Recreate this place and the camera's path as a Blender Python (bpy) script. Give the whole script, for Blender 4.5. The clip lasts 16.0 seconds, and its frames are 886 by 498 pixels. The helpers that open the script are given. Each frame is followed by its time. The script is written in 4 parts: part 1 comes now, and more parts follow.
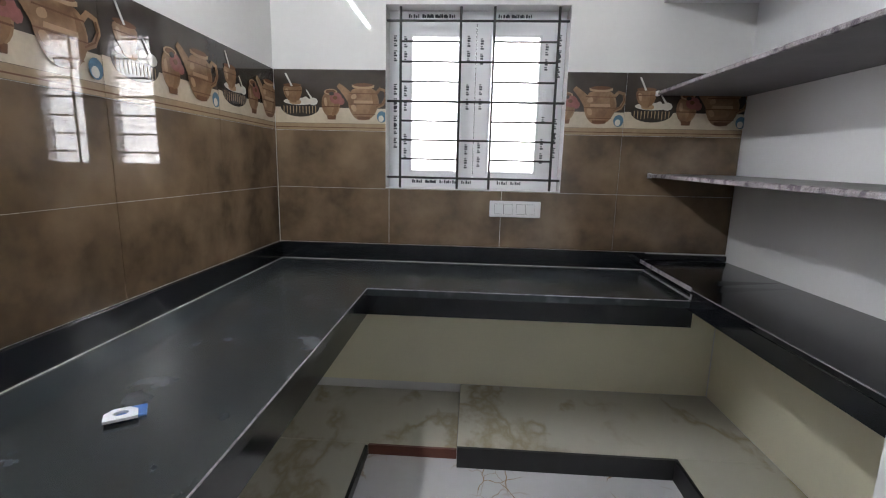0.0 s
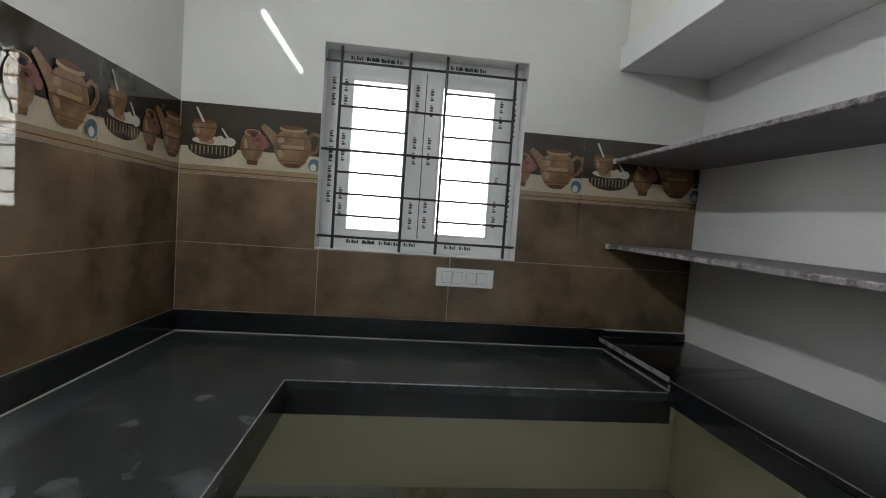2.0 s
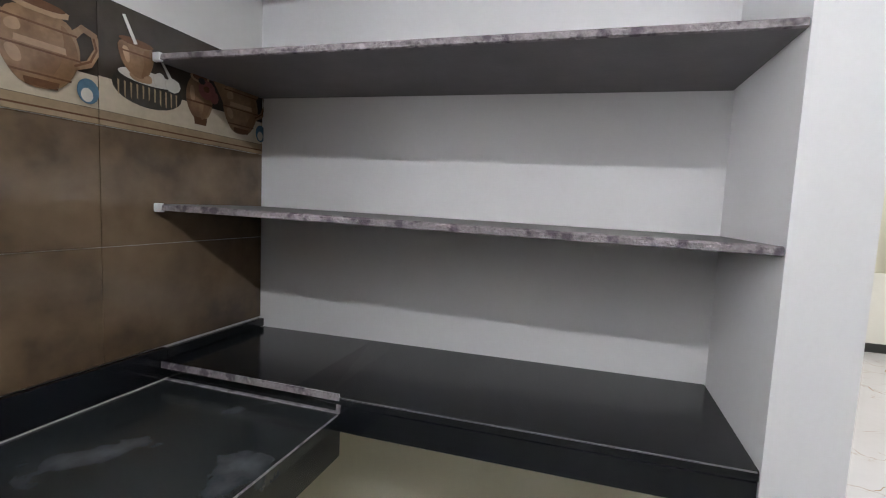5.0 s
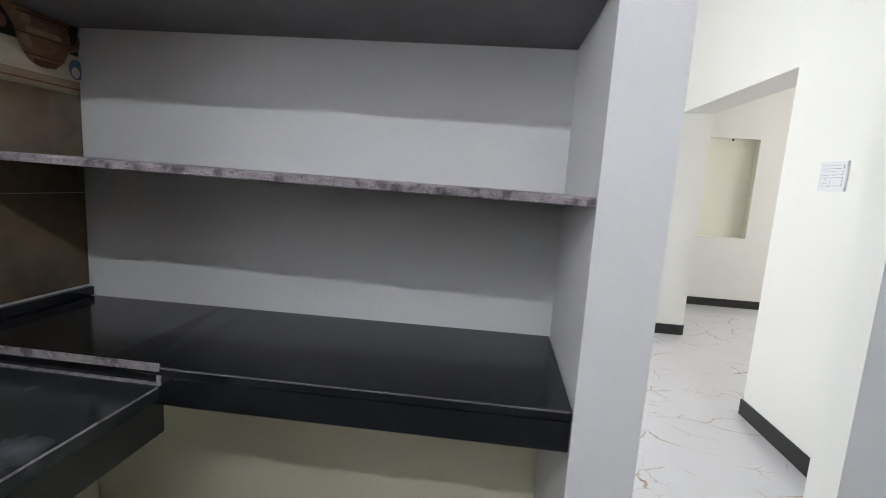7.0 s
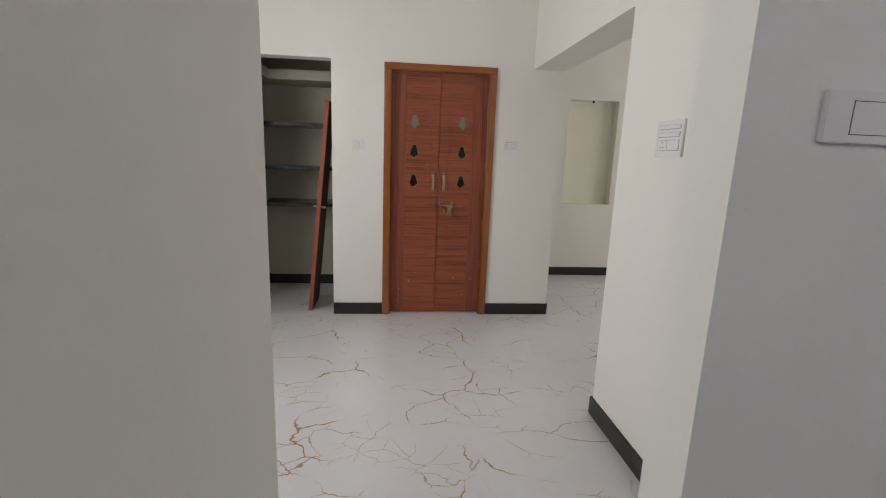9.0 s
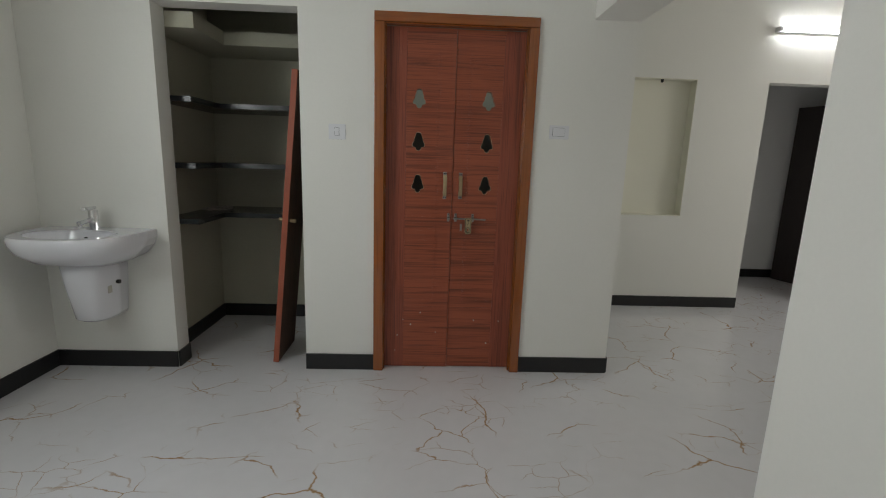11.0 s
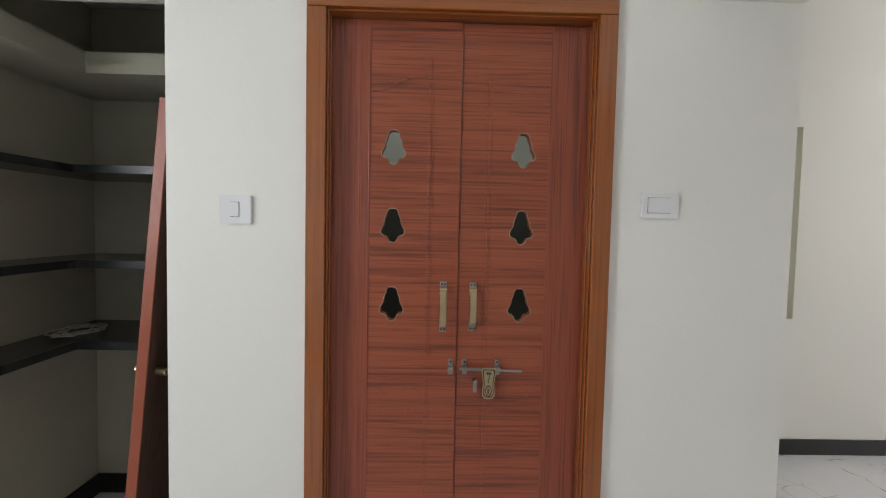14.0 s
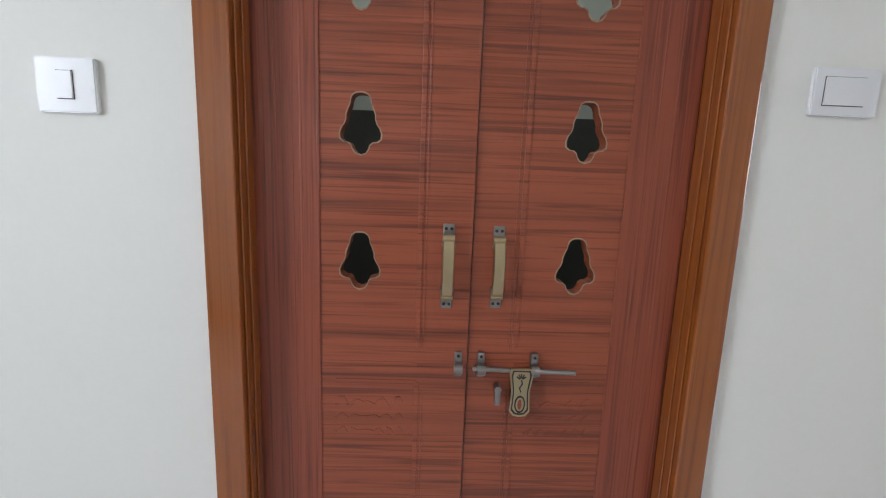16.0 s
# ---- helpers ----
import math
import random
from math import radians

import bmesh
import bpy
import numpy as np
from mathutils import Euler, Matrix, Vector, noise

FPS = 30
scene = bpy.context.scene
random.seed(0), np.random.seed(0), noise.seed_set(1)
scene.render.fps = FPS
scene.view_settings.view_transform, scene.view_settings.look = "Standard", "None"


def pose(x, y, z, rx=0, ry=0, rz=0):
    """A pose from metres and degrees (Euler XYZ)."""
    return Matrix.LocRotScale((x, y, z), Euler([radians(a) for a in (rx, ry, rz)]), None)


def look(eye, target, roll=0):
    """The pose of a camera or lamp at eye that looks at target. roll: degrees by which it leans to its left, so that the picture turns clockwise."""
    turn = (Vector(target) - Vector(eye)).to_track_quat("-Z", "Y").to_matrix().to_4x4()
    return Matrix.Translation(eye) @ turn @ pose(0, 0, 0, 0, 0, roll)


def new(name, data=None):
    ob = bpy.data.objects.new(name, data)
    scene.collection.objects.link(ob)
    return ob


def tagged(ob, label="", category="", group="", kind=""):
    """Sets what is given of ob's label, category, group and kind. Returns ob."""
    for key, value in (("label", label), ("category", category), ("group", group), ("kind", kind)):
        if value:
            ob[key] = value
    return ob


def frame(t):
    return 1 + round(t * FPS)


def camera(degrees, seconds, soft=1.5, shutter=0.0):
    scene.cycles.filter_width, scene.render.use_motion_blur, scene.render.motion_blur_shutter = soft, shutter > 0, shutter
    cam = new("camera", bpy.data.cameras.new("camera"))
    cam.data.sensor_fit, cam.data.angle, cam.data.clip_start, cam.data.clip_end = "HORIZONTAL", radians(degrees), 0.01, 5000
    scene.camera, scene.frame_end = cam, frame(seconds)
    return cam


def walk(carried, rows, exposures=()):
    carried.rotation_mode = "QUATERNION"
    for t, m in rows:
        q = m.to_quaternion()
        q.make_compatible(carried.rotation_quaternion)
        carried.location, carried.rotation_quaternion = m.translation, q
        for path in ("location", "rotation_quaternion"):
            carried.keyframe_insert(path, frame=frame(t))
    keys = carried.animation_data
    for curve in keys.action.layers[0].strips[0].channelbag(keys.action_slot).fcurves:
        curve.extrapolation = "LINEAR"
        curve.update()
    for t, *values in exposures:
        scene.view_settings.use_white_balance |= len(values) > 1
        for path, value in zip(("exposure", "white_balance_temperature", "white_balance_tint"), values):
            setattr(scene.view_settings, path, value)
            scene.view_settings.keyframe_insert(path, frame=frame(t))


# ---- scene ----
cam = camera(88.1, 16.0, soft=1.1)
PATH = [
    (0, (0.196, 0.4, 1.354), (0.081, 2.364, 0.994), 1.3),
    (0.5, (0.166, 0.373, 1.416), (0.136, 2.373, 1.401), 1.6),
    (1, (0.148, 0.388, 1.445), (0.149, 2.383, 1.577), 2.0),
    (1.5, (0.125, 0.525, 1.395), (0.178, 2.525, 1.413), 2.9),
    (2, (0.1, 0.751, 1.379), (0.305, 2.738, 1.268), 4.0),
    (2.5, (0.064, 0.986, 1.369), (0.686, 2.877, 1.174), 4.3),
    (3, (0.033, 1.256, 1.392), (1.142, 2.897, 1.114), 3.8),
    (3.5, (0.082, 1.494, 1.348), (1.565, 2.784, 0.978), 3.3),
    (4, (0.125, 1.666, 1.334), (1.844, 2.596, 0.91), 2.9),
    (4.2, (0.128, 1.729, 1.362), (1.927, 2.538, 1.029), 2.6),
    (6.5, (0.105, 1.69, 1.335), (2.053, 2.109, 1.164), 2.8),
    (7, (0.207, 1.563, 1.327), (2.174, 1.777, 1.039), 3.7),
    (7.5, (0.317, 1.365, 1.349), (2.29, 1.407, 1.021), 3.2),
    (8, (0.45, 1.207, 1.366), (2.416, 1.094, 1.012), 3.3),
    (8.5, (0.668, 1.096, 1.355), (2.622, 0.899, 0.979), 2.9),
    (9, (0.896, 1.015, 1.374), (2.847, 0.817, 0.979), 2.1),
    (9.2, (0.994, 0.988, 1.378), (2.942, 0.799, 0.973), 2.0),
    (11.3, (2.266, 0.822, 1.301), (4.226, 0.769, 0.903), 1.9),
    (11.5, (2.401, 0.815, 1.3), (4.354, 0.772, 0.871), 2.1),
    (12, (2.739, 0.799, 1.287), (4.669, 0.785, 0.765), 1.3),
    (12.5, (3.074, 0.769, 1.264), (4.961, 0.783, 0.604), 1.0),
    (13, (3.287, 0.725, 1.269), (5.142, 0.754, 0.522), 1.2),
    (13.5, (3.379, 0.718, 1.323), (5.3, 0.729, 0.766), 1.2),
    (14, (3.388, 0.76, 1.411), (5.386, 0.719, 1.312), 1.2),
    (14.5, (3.447, 0.766, 1.44), (5.444, 0.74, 1.548), 1.1),
    (15, (3.54, 0.78, 1.394), (5.54, 0.769, 1.435), 0.7),
    (15.5, (3.747, 0.788, 1.345), (5.736, 0.764, 1.131), 0.5),
    (16, (3.983, 0.759, 1.335), (5.954, 0.706, 0.997), 2.1),
]
EXPOSURES = [(0.0, 0.4, 6600, 11), (0.5, -0.4, 6500, 10), (1.0, -1.1, 6500, 10), (1.5, -1.0, 6600, 7), (2.0, -0.35, 6800, 4), (2.5, 0.05, 6700, 7), (3.0, 0.0, 6400, 9), (3.5, 0.25, 6600, 10), (4.0, 0.55, 6700, 12), (6.5, 0.25, 6500, 11), (7.0, 0.2, 6450, 11), (7.5, 0.0, 6550, 11), (8.0, -0.3, 6700, 12), (8.5, -0.5, 6800, 12), (9.0, -0.68, 7000, 14), (11.3, -1.12, 6700, 7), (12.0, -1.05, 6650, 9), (12.5, -0.3, 6600, 9), (13.0, -0.22, 6600, 10), (13.5, -0.28, 6650, 11), (14.5, -0.48, 6450, 11), (15.5, -0.27, 6250, 12), (16.0, -0.24, 6200, 12)]
walk(cam, [(t, look(eye, target, roll)) for t, eye, target, roll in PATH], EXPOSURES)

# ---- world, light, exposure ----
world = bpy.data.worlds.new("sky")
scene.world = world
world.use_nodes = True
wn = world.node_tree.nodes
sky = wn.new("ShaderNodeTexSky")
sky.sky_type, sky.sun_disc = "NISHITA", False
sky.sun_elevation, sky.sun_rotation = radians(67), radians(90)
wn["Background"].inputs["Strength"].default_value = 0.12
world.node_tree.links.new(sky.outputs[0], wn["Background"].inputs["Color"])

YW = 2.895
TUBE_KITCHEN, TUBE_HALL, WINDOW_HALL, LIVING_FILL, PRAYER_FILL = 150.0, 62.0, 40.0, 54.0, 8.0
sun = new("sun", bpy.data.lights.new("sun", "SUN"))
sun.data.energy, sun.data.angle, sun.data.color = 1.0, radians(10), (1, 0.96, 0.9)
sun.matrix_basis = look((5, 0, 12), (0, 0.6, 0))


def area_lamp(name, m, w, h, power, colour=(1, 0.98, 0.95)):
    lamp = new(name, bpy.data.lights.new(name, "AREA"))
    lamp.data.shape, lamp.data.size, lamp.data.size_y = "RECTANGLE", w, h
    lamp.data.energy, lamp.data.color = power, colour
    lamp.matrix_basis = m
    return lamp


area_lamp("daylight_hall_window", look((2.95, 3.03, 1.75), (2.95, 0, 1.3)), 0.9, 1.2, WINDOW_HALL, (0.90, 0.96, 1.0))
# added fill for the living room, from an assumed window in its south wall
area_lamp("living_fill", look((4.6, -4.45, 1.7), (4.6, 0, 1.4)), 1.6, 1.2, LIVING_FILL)
area_lamp("daylight_kitchen_window", look((0.2, YW + 0.2, 1.69), (0.2, 0, 1.5)), 0.8, 0.8, 8.0, (0.96, 0.98, 1.0))
# added fill so the prayer room reads through the bells; no opening there
area_lamp("prayer_fill", look((5.3, 0.7, 3.0), (5.3, 0.7, 0)), 0.4, 0.4, PRAYER_FILL)


# ---- materials ----
def mat(name, colour, rough=0.5, metal=0.0, vary=0.06, scale=6.0, fine=60.0, bump=0.02, coat=0.0, second=None, second_at=(0.55, 0.75), stretch=(1, 1, 1)):
    """Plain surface: base colour, mottling at two scales, fine relief, and stains of a second colour."""
    m = bpy.data.materials.new(name)
    m.use_nodes = True
    n, l = m.node_tree.nodes, m.node_tree.links
    b = n["Principled BSDF"]
    b.inputs["Metallic"].default_value = metal
    b.inputs["Coat Weight"].default_value = coat
    b.inputs["Coat Roughness"].default_value = 0.04
    tc = n.new("ShaderNodeTexCoord")
    mp = n.new("ShaderNodeMapping")
    mp.inputs["Scale"].default_value = stretch
    l.new(tc.outputs["Object"], mp.inputs[0])

    def noise_node(s, detail=4.0):
        t = n.new("ShaderNodeTexNoise")
        t.inputs["Scale"].default_value, t.inputs["Detail"].default_value = s, detail
        l.new(mp.outputs[0], t.inputs["Vector"])
        return t

    big, small = noise_node(scale), noise_node(fine, 6.0)
    mix = n.new("ShaderNodeMix")
    mix.data_type = "RGBA"
    mix.inputs["A"].default_value = (*[c * (1 - vary) for c in colour], 1)
    mix.inputs["B"].default_value = (*[min(1, c * (1 + vary)) for c in colour], 1)
    add = n.new("ShaderNodeMath")
    add.operation = "ADD"
    half = n.new("ShaderNodeMath")
    half.operation = "MULTIPLY_ADD"
    half.inputs[1].default_value, half.inputs[2].default_value = 0.8, -0.4
    l.new(small.outputs[0], half.inputs[0])
    l.new(big.outputs[0], add.inputs[0])
    l.new(half.outputs[0], add.inputs[1])
    l.new(add.outputs[0], mix.inputs["Factor"])
    out = mix.outputs["Result"]
    if second:
        blot = noise_node(scale * 0.7 + 1.3, 7.0)
        ramp = n.new("ShaderNodeMapRange")
        ramp.inputs["From Min"].default_value, ramp.inputs["From Max"].default_value = second_at
        l.new(blot.outputs[0], ramp.inputs["Value"])
        mix2 = n.new("ShaderNodeMix")
        mix2.data_type = "RGBA"
        mix2.inputs["B"].default_value = (*second, 1)
        l.new(out, mix2.inputs["A"])
        l.new(ramp.outputs[0], mix2.inputs["Factor"])
        out = mix2.outputs["Result"]
    l.new(out, b.inputs["Base Color"])
    r = n.new("ShaderNodeMapRange")
    r.inputs["To Min"].default_value, r.inputs["To Max"].default_value = max(0.0, rough * 0.85), min(1, rough * 1.15)
    l.new(small.outputs[0], r.inputs["Value"])
    l.new(r.outputs[0], b.inputs["Roughness"])
    if bump:
        bp = n.new("ShaderNodeBump")
        bp.inputs["Strength"].default_value, bp.inputs["Distance"].default_value = bump, 0.01
        l.new(small.outputs[0], bp.inputs["Height"])
        l.new(bp.outputs[0], b.inputs["Normal"])
    return m


def glow(name, colour, strength):
    m = bpy.data.materials.new(name)
    m.use_nodes = True
    b = m.node_tree.nodes["Principled BSDF"]
    b.inputs["Base Color"].default_value = (0.8, 0.8, 0.8, 1)
    b.inputs["Emission Color"].default_value, b.inputs["Emission Strength"].default_value = (*colour, 1), strength
    return m


def marble(name, base, vein, vein_scale, thin, rough, warp=1.2, second=None):
    """Polished tile with branching thin veins."""
    m = mat(name, base, rough, vary=0.03, scale=1.5, fine=9, bump=0)
    n, l = m.node_tree.nodes, m.node_tree.links
    b = n["Principled BSDF"]
    base_link = b.inputs["Base Color"].links[0].from_socket
    tc = n.new("ShaderNodeTexCoord")
    mp = n.new("ShaderNodeMapping")
    mp.inputs["Rotation"].default_value = (0, 0, 0.5)
    mp.inputs["Scale"].default_value = (1.0, 0.62, 1.0)
    l.new(tc.outputs["Object"], mp.inputs[0])
    w = n.new("ShaderNodeTexNoise")
    w.inputs["Scale"].default_value, w.inputs["Detail"].default_value = 5.0, 7
    l.new(mp.outputs[0], w.inputs["Vector"])
    off = n.new("ShaderNodeVectorMath")
    off.operation = "MULTIPLY_ADD"
    off.inputs[1].default_value = (warp * 0.35,) * 3
    l.new(w.outputs["Color"], off.inputs[0])
    l.new(mp.outputs[0], off.inputs[2])
    v = n.new("ShaderNodeTexVoronoi")
    v.feature = "DISTANCE_TO_EDGE"
    v.inputs["Scale"].default_value = vein_scale
    l.new(off.outputs[0], v.inputs["Vector"])
    ramp = n.new("ShaderNodeMapRange")
    ramp.inputs["From Min"].default_value, ramp.inputs["From Max"].default_value = 0.0, thin
    ramp.inputs["To Min"].default_value, ramp.inputs["To Max"].default_value = 1.0, 0.0
    l.new(v.outputs["Distance"], ramp.inputs["Value"])
    gate = n.new("ShaderNodeTexNoise")
    gate.inputs["Scale"].default_value, gate.inputs["Detail"].default_value = 2.1, 3
    l.new(mp.outputs[0], gate.inputs["Vector"])
    g2 = n.new("ShaderNodeMapRange")
    g2.inputs["From Min"].default_value, g2.inputs["From Max"].default_value = 0.45, 0.52
    l.new(gate.outputs[0], g2.inputs["Value"])
    mul = n.new("ShaderNodeMath")
    mul.operation = "MULTIPLY"
    l.new(ramp.outputs[0], mul.inputs[0])
    l.new(g2.outputs[0], mul.inputs[1])
    mix = n.new("ShaderNodeMix")
    mix.data_type = "RGBA"
    mix.inputs["B"].default_value = (*vein, 1)
    l.new(base_link, mix.inputs["A"])
    l.new(mul.outputs[0], mix.inputs["Factor"])
    l.new(mix.outputs["Result"], b.inputs["Base Color"])
    return m


def cracked(name, base, vein, rough):
    """Polished white tile with short gold-brown crack-like veins that branch and fade."""
    m = mat(name, base, rough, vary=0.045, scale=2.5, fine=14, bump=0)
    n, l = m.node_tree.nodes, m.node_tree.links
    b = n["Principled BSDF"]
    prev = b.inputs["Base Color"].links[0].from_socket
    tc = n.new("ShaderNodeTexCoord")

    def noise_of(scale, detail, source):
        t = n.new("ShaderNodeTexNoise")
        t.inputs["Scale"].default_value, t.inputs["Detail"].default_value = scale, detail
        l.new(source, t.inputs["Vector"])
        return t

    def ramp(source, lo, hi, a=0.0, z=1.0):
        t = n.new("ShaderNodeMapRange")
        t.inputs["From Min"].default_value, t.inputs["From Max"].default_value = lo, hi
        t.inputs["To Min"].default_value, t.inputs["To Max"].default_value = a, z
        l.new(source, t.inputs["Value"])
        return t.outputs[0]

    def times(a, c):
        t = n.new("ShaderNodeMath")
        t.operation = "MULTIPLY"
        l.new(a, t.inputs[0])
        l.new(c, t.inputs[1])
        return t.outputs[0]

    for turn, scale, wide, seed, lo, hi, strength in ((0.4, 2.6, 0.0125, 0.0, 0.50, 0.60, 0.95), (1.2, 5.2, 0.018, 3.7, 0.53, 0.62, 0.85), (0.1, 10.0, 0.026, 8.1, 0.56, 0.64, 0.6)):
        mp = n.new("ShaderNodeMapping")
        mp.inputs["Rotation"].default_value = (0, 0, turn)
        mp.inputs["Location"].default_value = (seed, seed * 0.6, 0)
        mp.inputs["Scale"].default_value = (1.0, 0.72, 1.0)
        l.new(tc.outputs["Object"], mp.inputs[0])
        bend = n.new("ShaderNodeVectorMath")
        bend.operation = "MULTIPLY_ADD"
        bend.inputs[1].default_value = (0.22, 0.22, 0.0)
        l.new(noise_of(4.0, 6.0, mp.outputs[0]).outputs["Color"], bend.inputs[0])
        l.new(mp.outputs[0], bend.inputs[2])
        v = n.new("ShaderNodeTexVoronoi")
        v.voronoi_dimensions = "2D"
        v.feature = "DISTANCE_TO_EDGE"
        v.inputs["Scale"].default_value = scale
        l.new(bend.outputs[0], v.inputs["Vector"])
        line = ramp(v.outputs["Distance"], wide * 0.25, wide, 1.0, 0.0)
        gate = ramp(noise_of(3.1, 2.0, mp.outputs[0]).outputs[0], lo, hi, 0.0, strength)
        mix = n.new("ShaderNodeMix")
        mix.data_type = "RGBA"
        mix.inputs["B"].default_value = (*vein, 1)
        l.new(prev, mix.inputs["A"])
        l.new(times(line, gate), mix.inputs["Factor"])
        prev = mix.outputs["Result"]
    l.new(prev, b.inputs["Base Color"])
    return m


def wood(name, light, dark, along, rough=0.4, coat=0.0, scale=9.0):
    """Laminate or varnished wood; along: the axis of the grain."""
    s = [70.0, 70.0, 70.0]
    s["xyz".index(along)] = 1.3
    m = mat(name, light, rough, vary=0.05, scale=2, fine=120, bump=0.015, coat=coat)
    n, l = m.node_tree.nodes, m.node_tree.links
    b = n["Principled BSDF"]
    base_link = b.inputs["Base Color"].links[0].from_socket
    tc = n.new("ShaderNodeTexCoord")
    mp = n.new("ShaderNodeMapping")
    mp.inputs["Scale"].default_value = s
    l.new(tc.outputs["Object"], mp.inputs[0])
    prev = base_link
    for sc, lo, hi, amount in ((0.55, 0.47, 0.74, 0.5), (2.3, 0.50, 0.68, 0.6), (0.9, 0.60, 0.66, 0.55)):
        t = n.new("ShaderNodeTexNoise")
        t.inputs["Scale"].default_value, t.inputs["Detail"].default_value, t.inputs["Distortion"].default_value = sc, 5, 0.6
        l.new(mp.outputs[0], t.inputs["Vector"])
        r = n.new("ShaderNodeMapRange")
        r.inputs["From Min"].default_value, r.inputs["From Max"].default_value, r.inputs["To Max"].default_value = lo, hi, amount
        l.new(t.outputs[0], r.inputs["Value"])
        mx = n.new("ShaderNodeMix")
        mx.data_type = "RGBA"
        mx.inputs["B"].default_value = (*dark, 1)
        l.new(prev, mx.inputs["A"])
        l.new(r.outputs[0], mx.inputs["Factor"])
        prev = mx.outputs["Result"]
    l.new(prev, b.inputs["Base Color"])
    return m


CREAM = mat("cream wall paint", (0.82, 0.81, 0.765), 0.6, vary=0.025, scale=1.2, fine=90, bump=0.03)
UNDER = mat("yellowish cream paint", (0.84, 0.80, 0.63), 0.65, vary=0.03, scale=1.5, fine=90, bump=0.03)
WHITE = mat("white wall paint", (0.80, 0.80, 0.812), 0.6, vary=0.025, scale=1.5, fine=90, bump=0.03)
CEIL = mat("ceiling paint", (0.86, 0.85, 0.82), 0.8, vary=0.02, scale=1.0, fine=70)
GLOSS_WHITE = mat("glossy white wall tile", (0.78, 0.77, 0.76), 0.03, vary=0.03, scale=3, fine=40, bump=0)
BROWN_TILE = mat("glossy brown stone tile", (0.10, 0.068, 0.042), 0.025, vary=0.5, scale=3.2, fine=18, bump=0, second=(0.23, 0.16, 0.10), second_at=(0.43, 0.72))
DARK_TILE = mat("dark brown printed ground", (0.045, 0.035, 0.028), 0.025, vary=0.3, scale=5, fine=30, bump=0)
GRANITE = mat("black polished granite", (0.009, 0.010, 0.012), 0.14, vary=0.3, scale=8, fine=240, bump=0.004)
GRANITE_DUSTY = mat("black granite with stone dust", (0.022, 0.026, 0.028), 0.22, vary=0.4, scale=7, fine=160, bump=0, second=(0.15, 0.155, 0.17), second_at=(0.56, 0.92))
GRANITE_EDGE = mat("rough sawn granite edge", (0.27, 0.24, 0.255), 0.75, vary=0.6, scale=45, fine=160, bump=0.6, second=(0.10, 0.08, 0.10), second_at=(0.52, 0.62))
SHELF_TOP = mat("grey stone shelf", (0.14, 0.13, 0.135), 0.55, vary=0.25, scale=9, fine=120, bump=0.06)
SKIRT = mat("black granite skirting", (0.013, 0.013, 0.014), 0.3, vary=0.3, scale=14, fine=160, bump=0.01)
RED_SKIRT = mat("red brown stone skirting", (0.13, 0.045, 0.03), 0.35, vary=0.25, scale=14, fine=120)
FLOOR = cracked("white marble floor tile", (0.67, 0.66, 0.68), (0.34, 0.19, 0.07), 0.16)
PLINTH_TILE = marble("cream marble tile", (0.60, 0.58, 0.50), (0.44, 0.38, 0.27), 1.6, 0.10, 0.2, warp=2.2)
UPVC = mat("white window plastic", (0.86, 0.85, 0.88), 0.3, vary=0.02, scale=8, fine=50, bump=0)
IRON = mat("black painted iron", (0.012, 0.012, 0.014), 0.45, vary=0.2, scale=30, fine=120)
INK = mat("dark tape print", (0.05, 0.05, 0.07), 0.6, vary=0.1)
PLASTIC = mat("white switch plastic", (0.80, 0.80, 0.82), 0.22, vary=0.015, scale=10, fine=40, bump=0)
GAP = mat("dark seam", (0.03, 0.03, 0.03), 0.7, vary=0.1)
LAM_H = wood("red brown laminate across", (0.335, 0.083, 0.038), (0.075, 0.016, 0.010), "y", 0.34)
LAM_V = wood("red brown laminate upright", (0.285, 0.068, 0.035), (0.080, 0.016, 0.010), "z", 0.34)
RIDGE = mat("pressed laminate ridge", (0.33, 0.085, 0.045), 0.35, vary=0.12, scale=20, fine=90)
TEAK = wood("varnished orange brown frame", (0.30, 0.085, 0.014), (0.20, 0.05, 0.008), "z", 0.2, coat=0.6)
TEAK_H = wood("varnished frame head", (0.30, 0.085, 0.014), (0.20, 0.05, 0.008), "y", 0.2, coat=0.6)
RAW = mat("raw cut board edge", (0.36, 0.25, 0.16), 0.8, vary=0.2, scale=30, fine=120, bump=0.1)
PLY = wood("stained plywood back", (0.10, 0.045, 0.03), (0.02, 0.012, 0.01), "z", 0.6)
BRASS = mat("antique brass", (0.47, 0.385, 0.235), 0.38, metal=1.0, vary=0.05, scale=30, fine=140, bump=0.003)
STEEL = mat("brushed steel", (0.33, 0.31, 0.295), 0.32, metal=1.0, vary=0.05, scale=30, fine=160, bump=0.002)
CHROME = mat("chrome", (0.75, 0.75, 0.77), 0.07, metal=1.0, vary=0.02, bump=0)
CERAMIC = mat("white glazed ceramic", (0.80, 0.80, 0.84), 0.08, vary=0.01, scale=5, fine=30, bump=0, coat=0.4)
DARK_DOOR = mat("very dark brown door", (0.018, 0.011, 0.010), 0.4, vary=0.3, scale=8, fine=60)
# darker olive than the room's cream: the store's dimness is in this colour
STORE_DIM = mat("olive store paint darkened for shade", (0.50, 0.49, 0.39), 0.8, vary=0.08, scale=2.5, fine=60, bump=0.05)
RECESS_PAINT = mat("yellow cream recess paint", (0.83, 0.81, 0.70), 0.6, vary=0.03, scale=2, fine=90, bump=0.03)
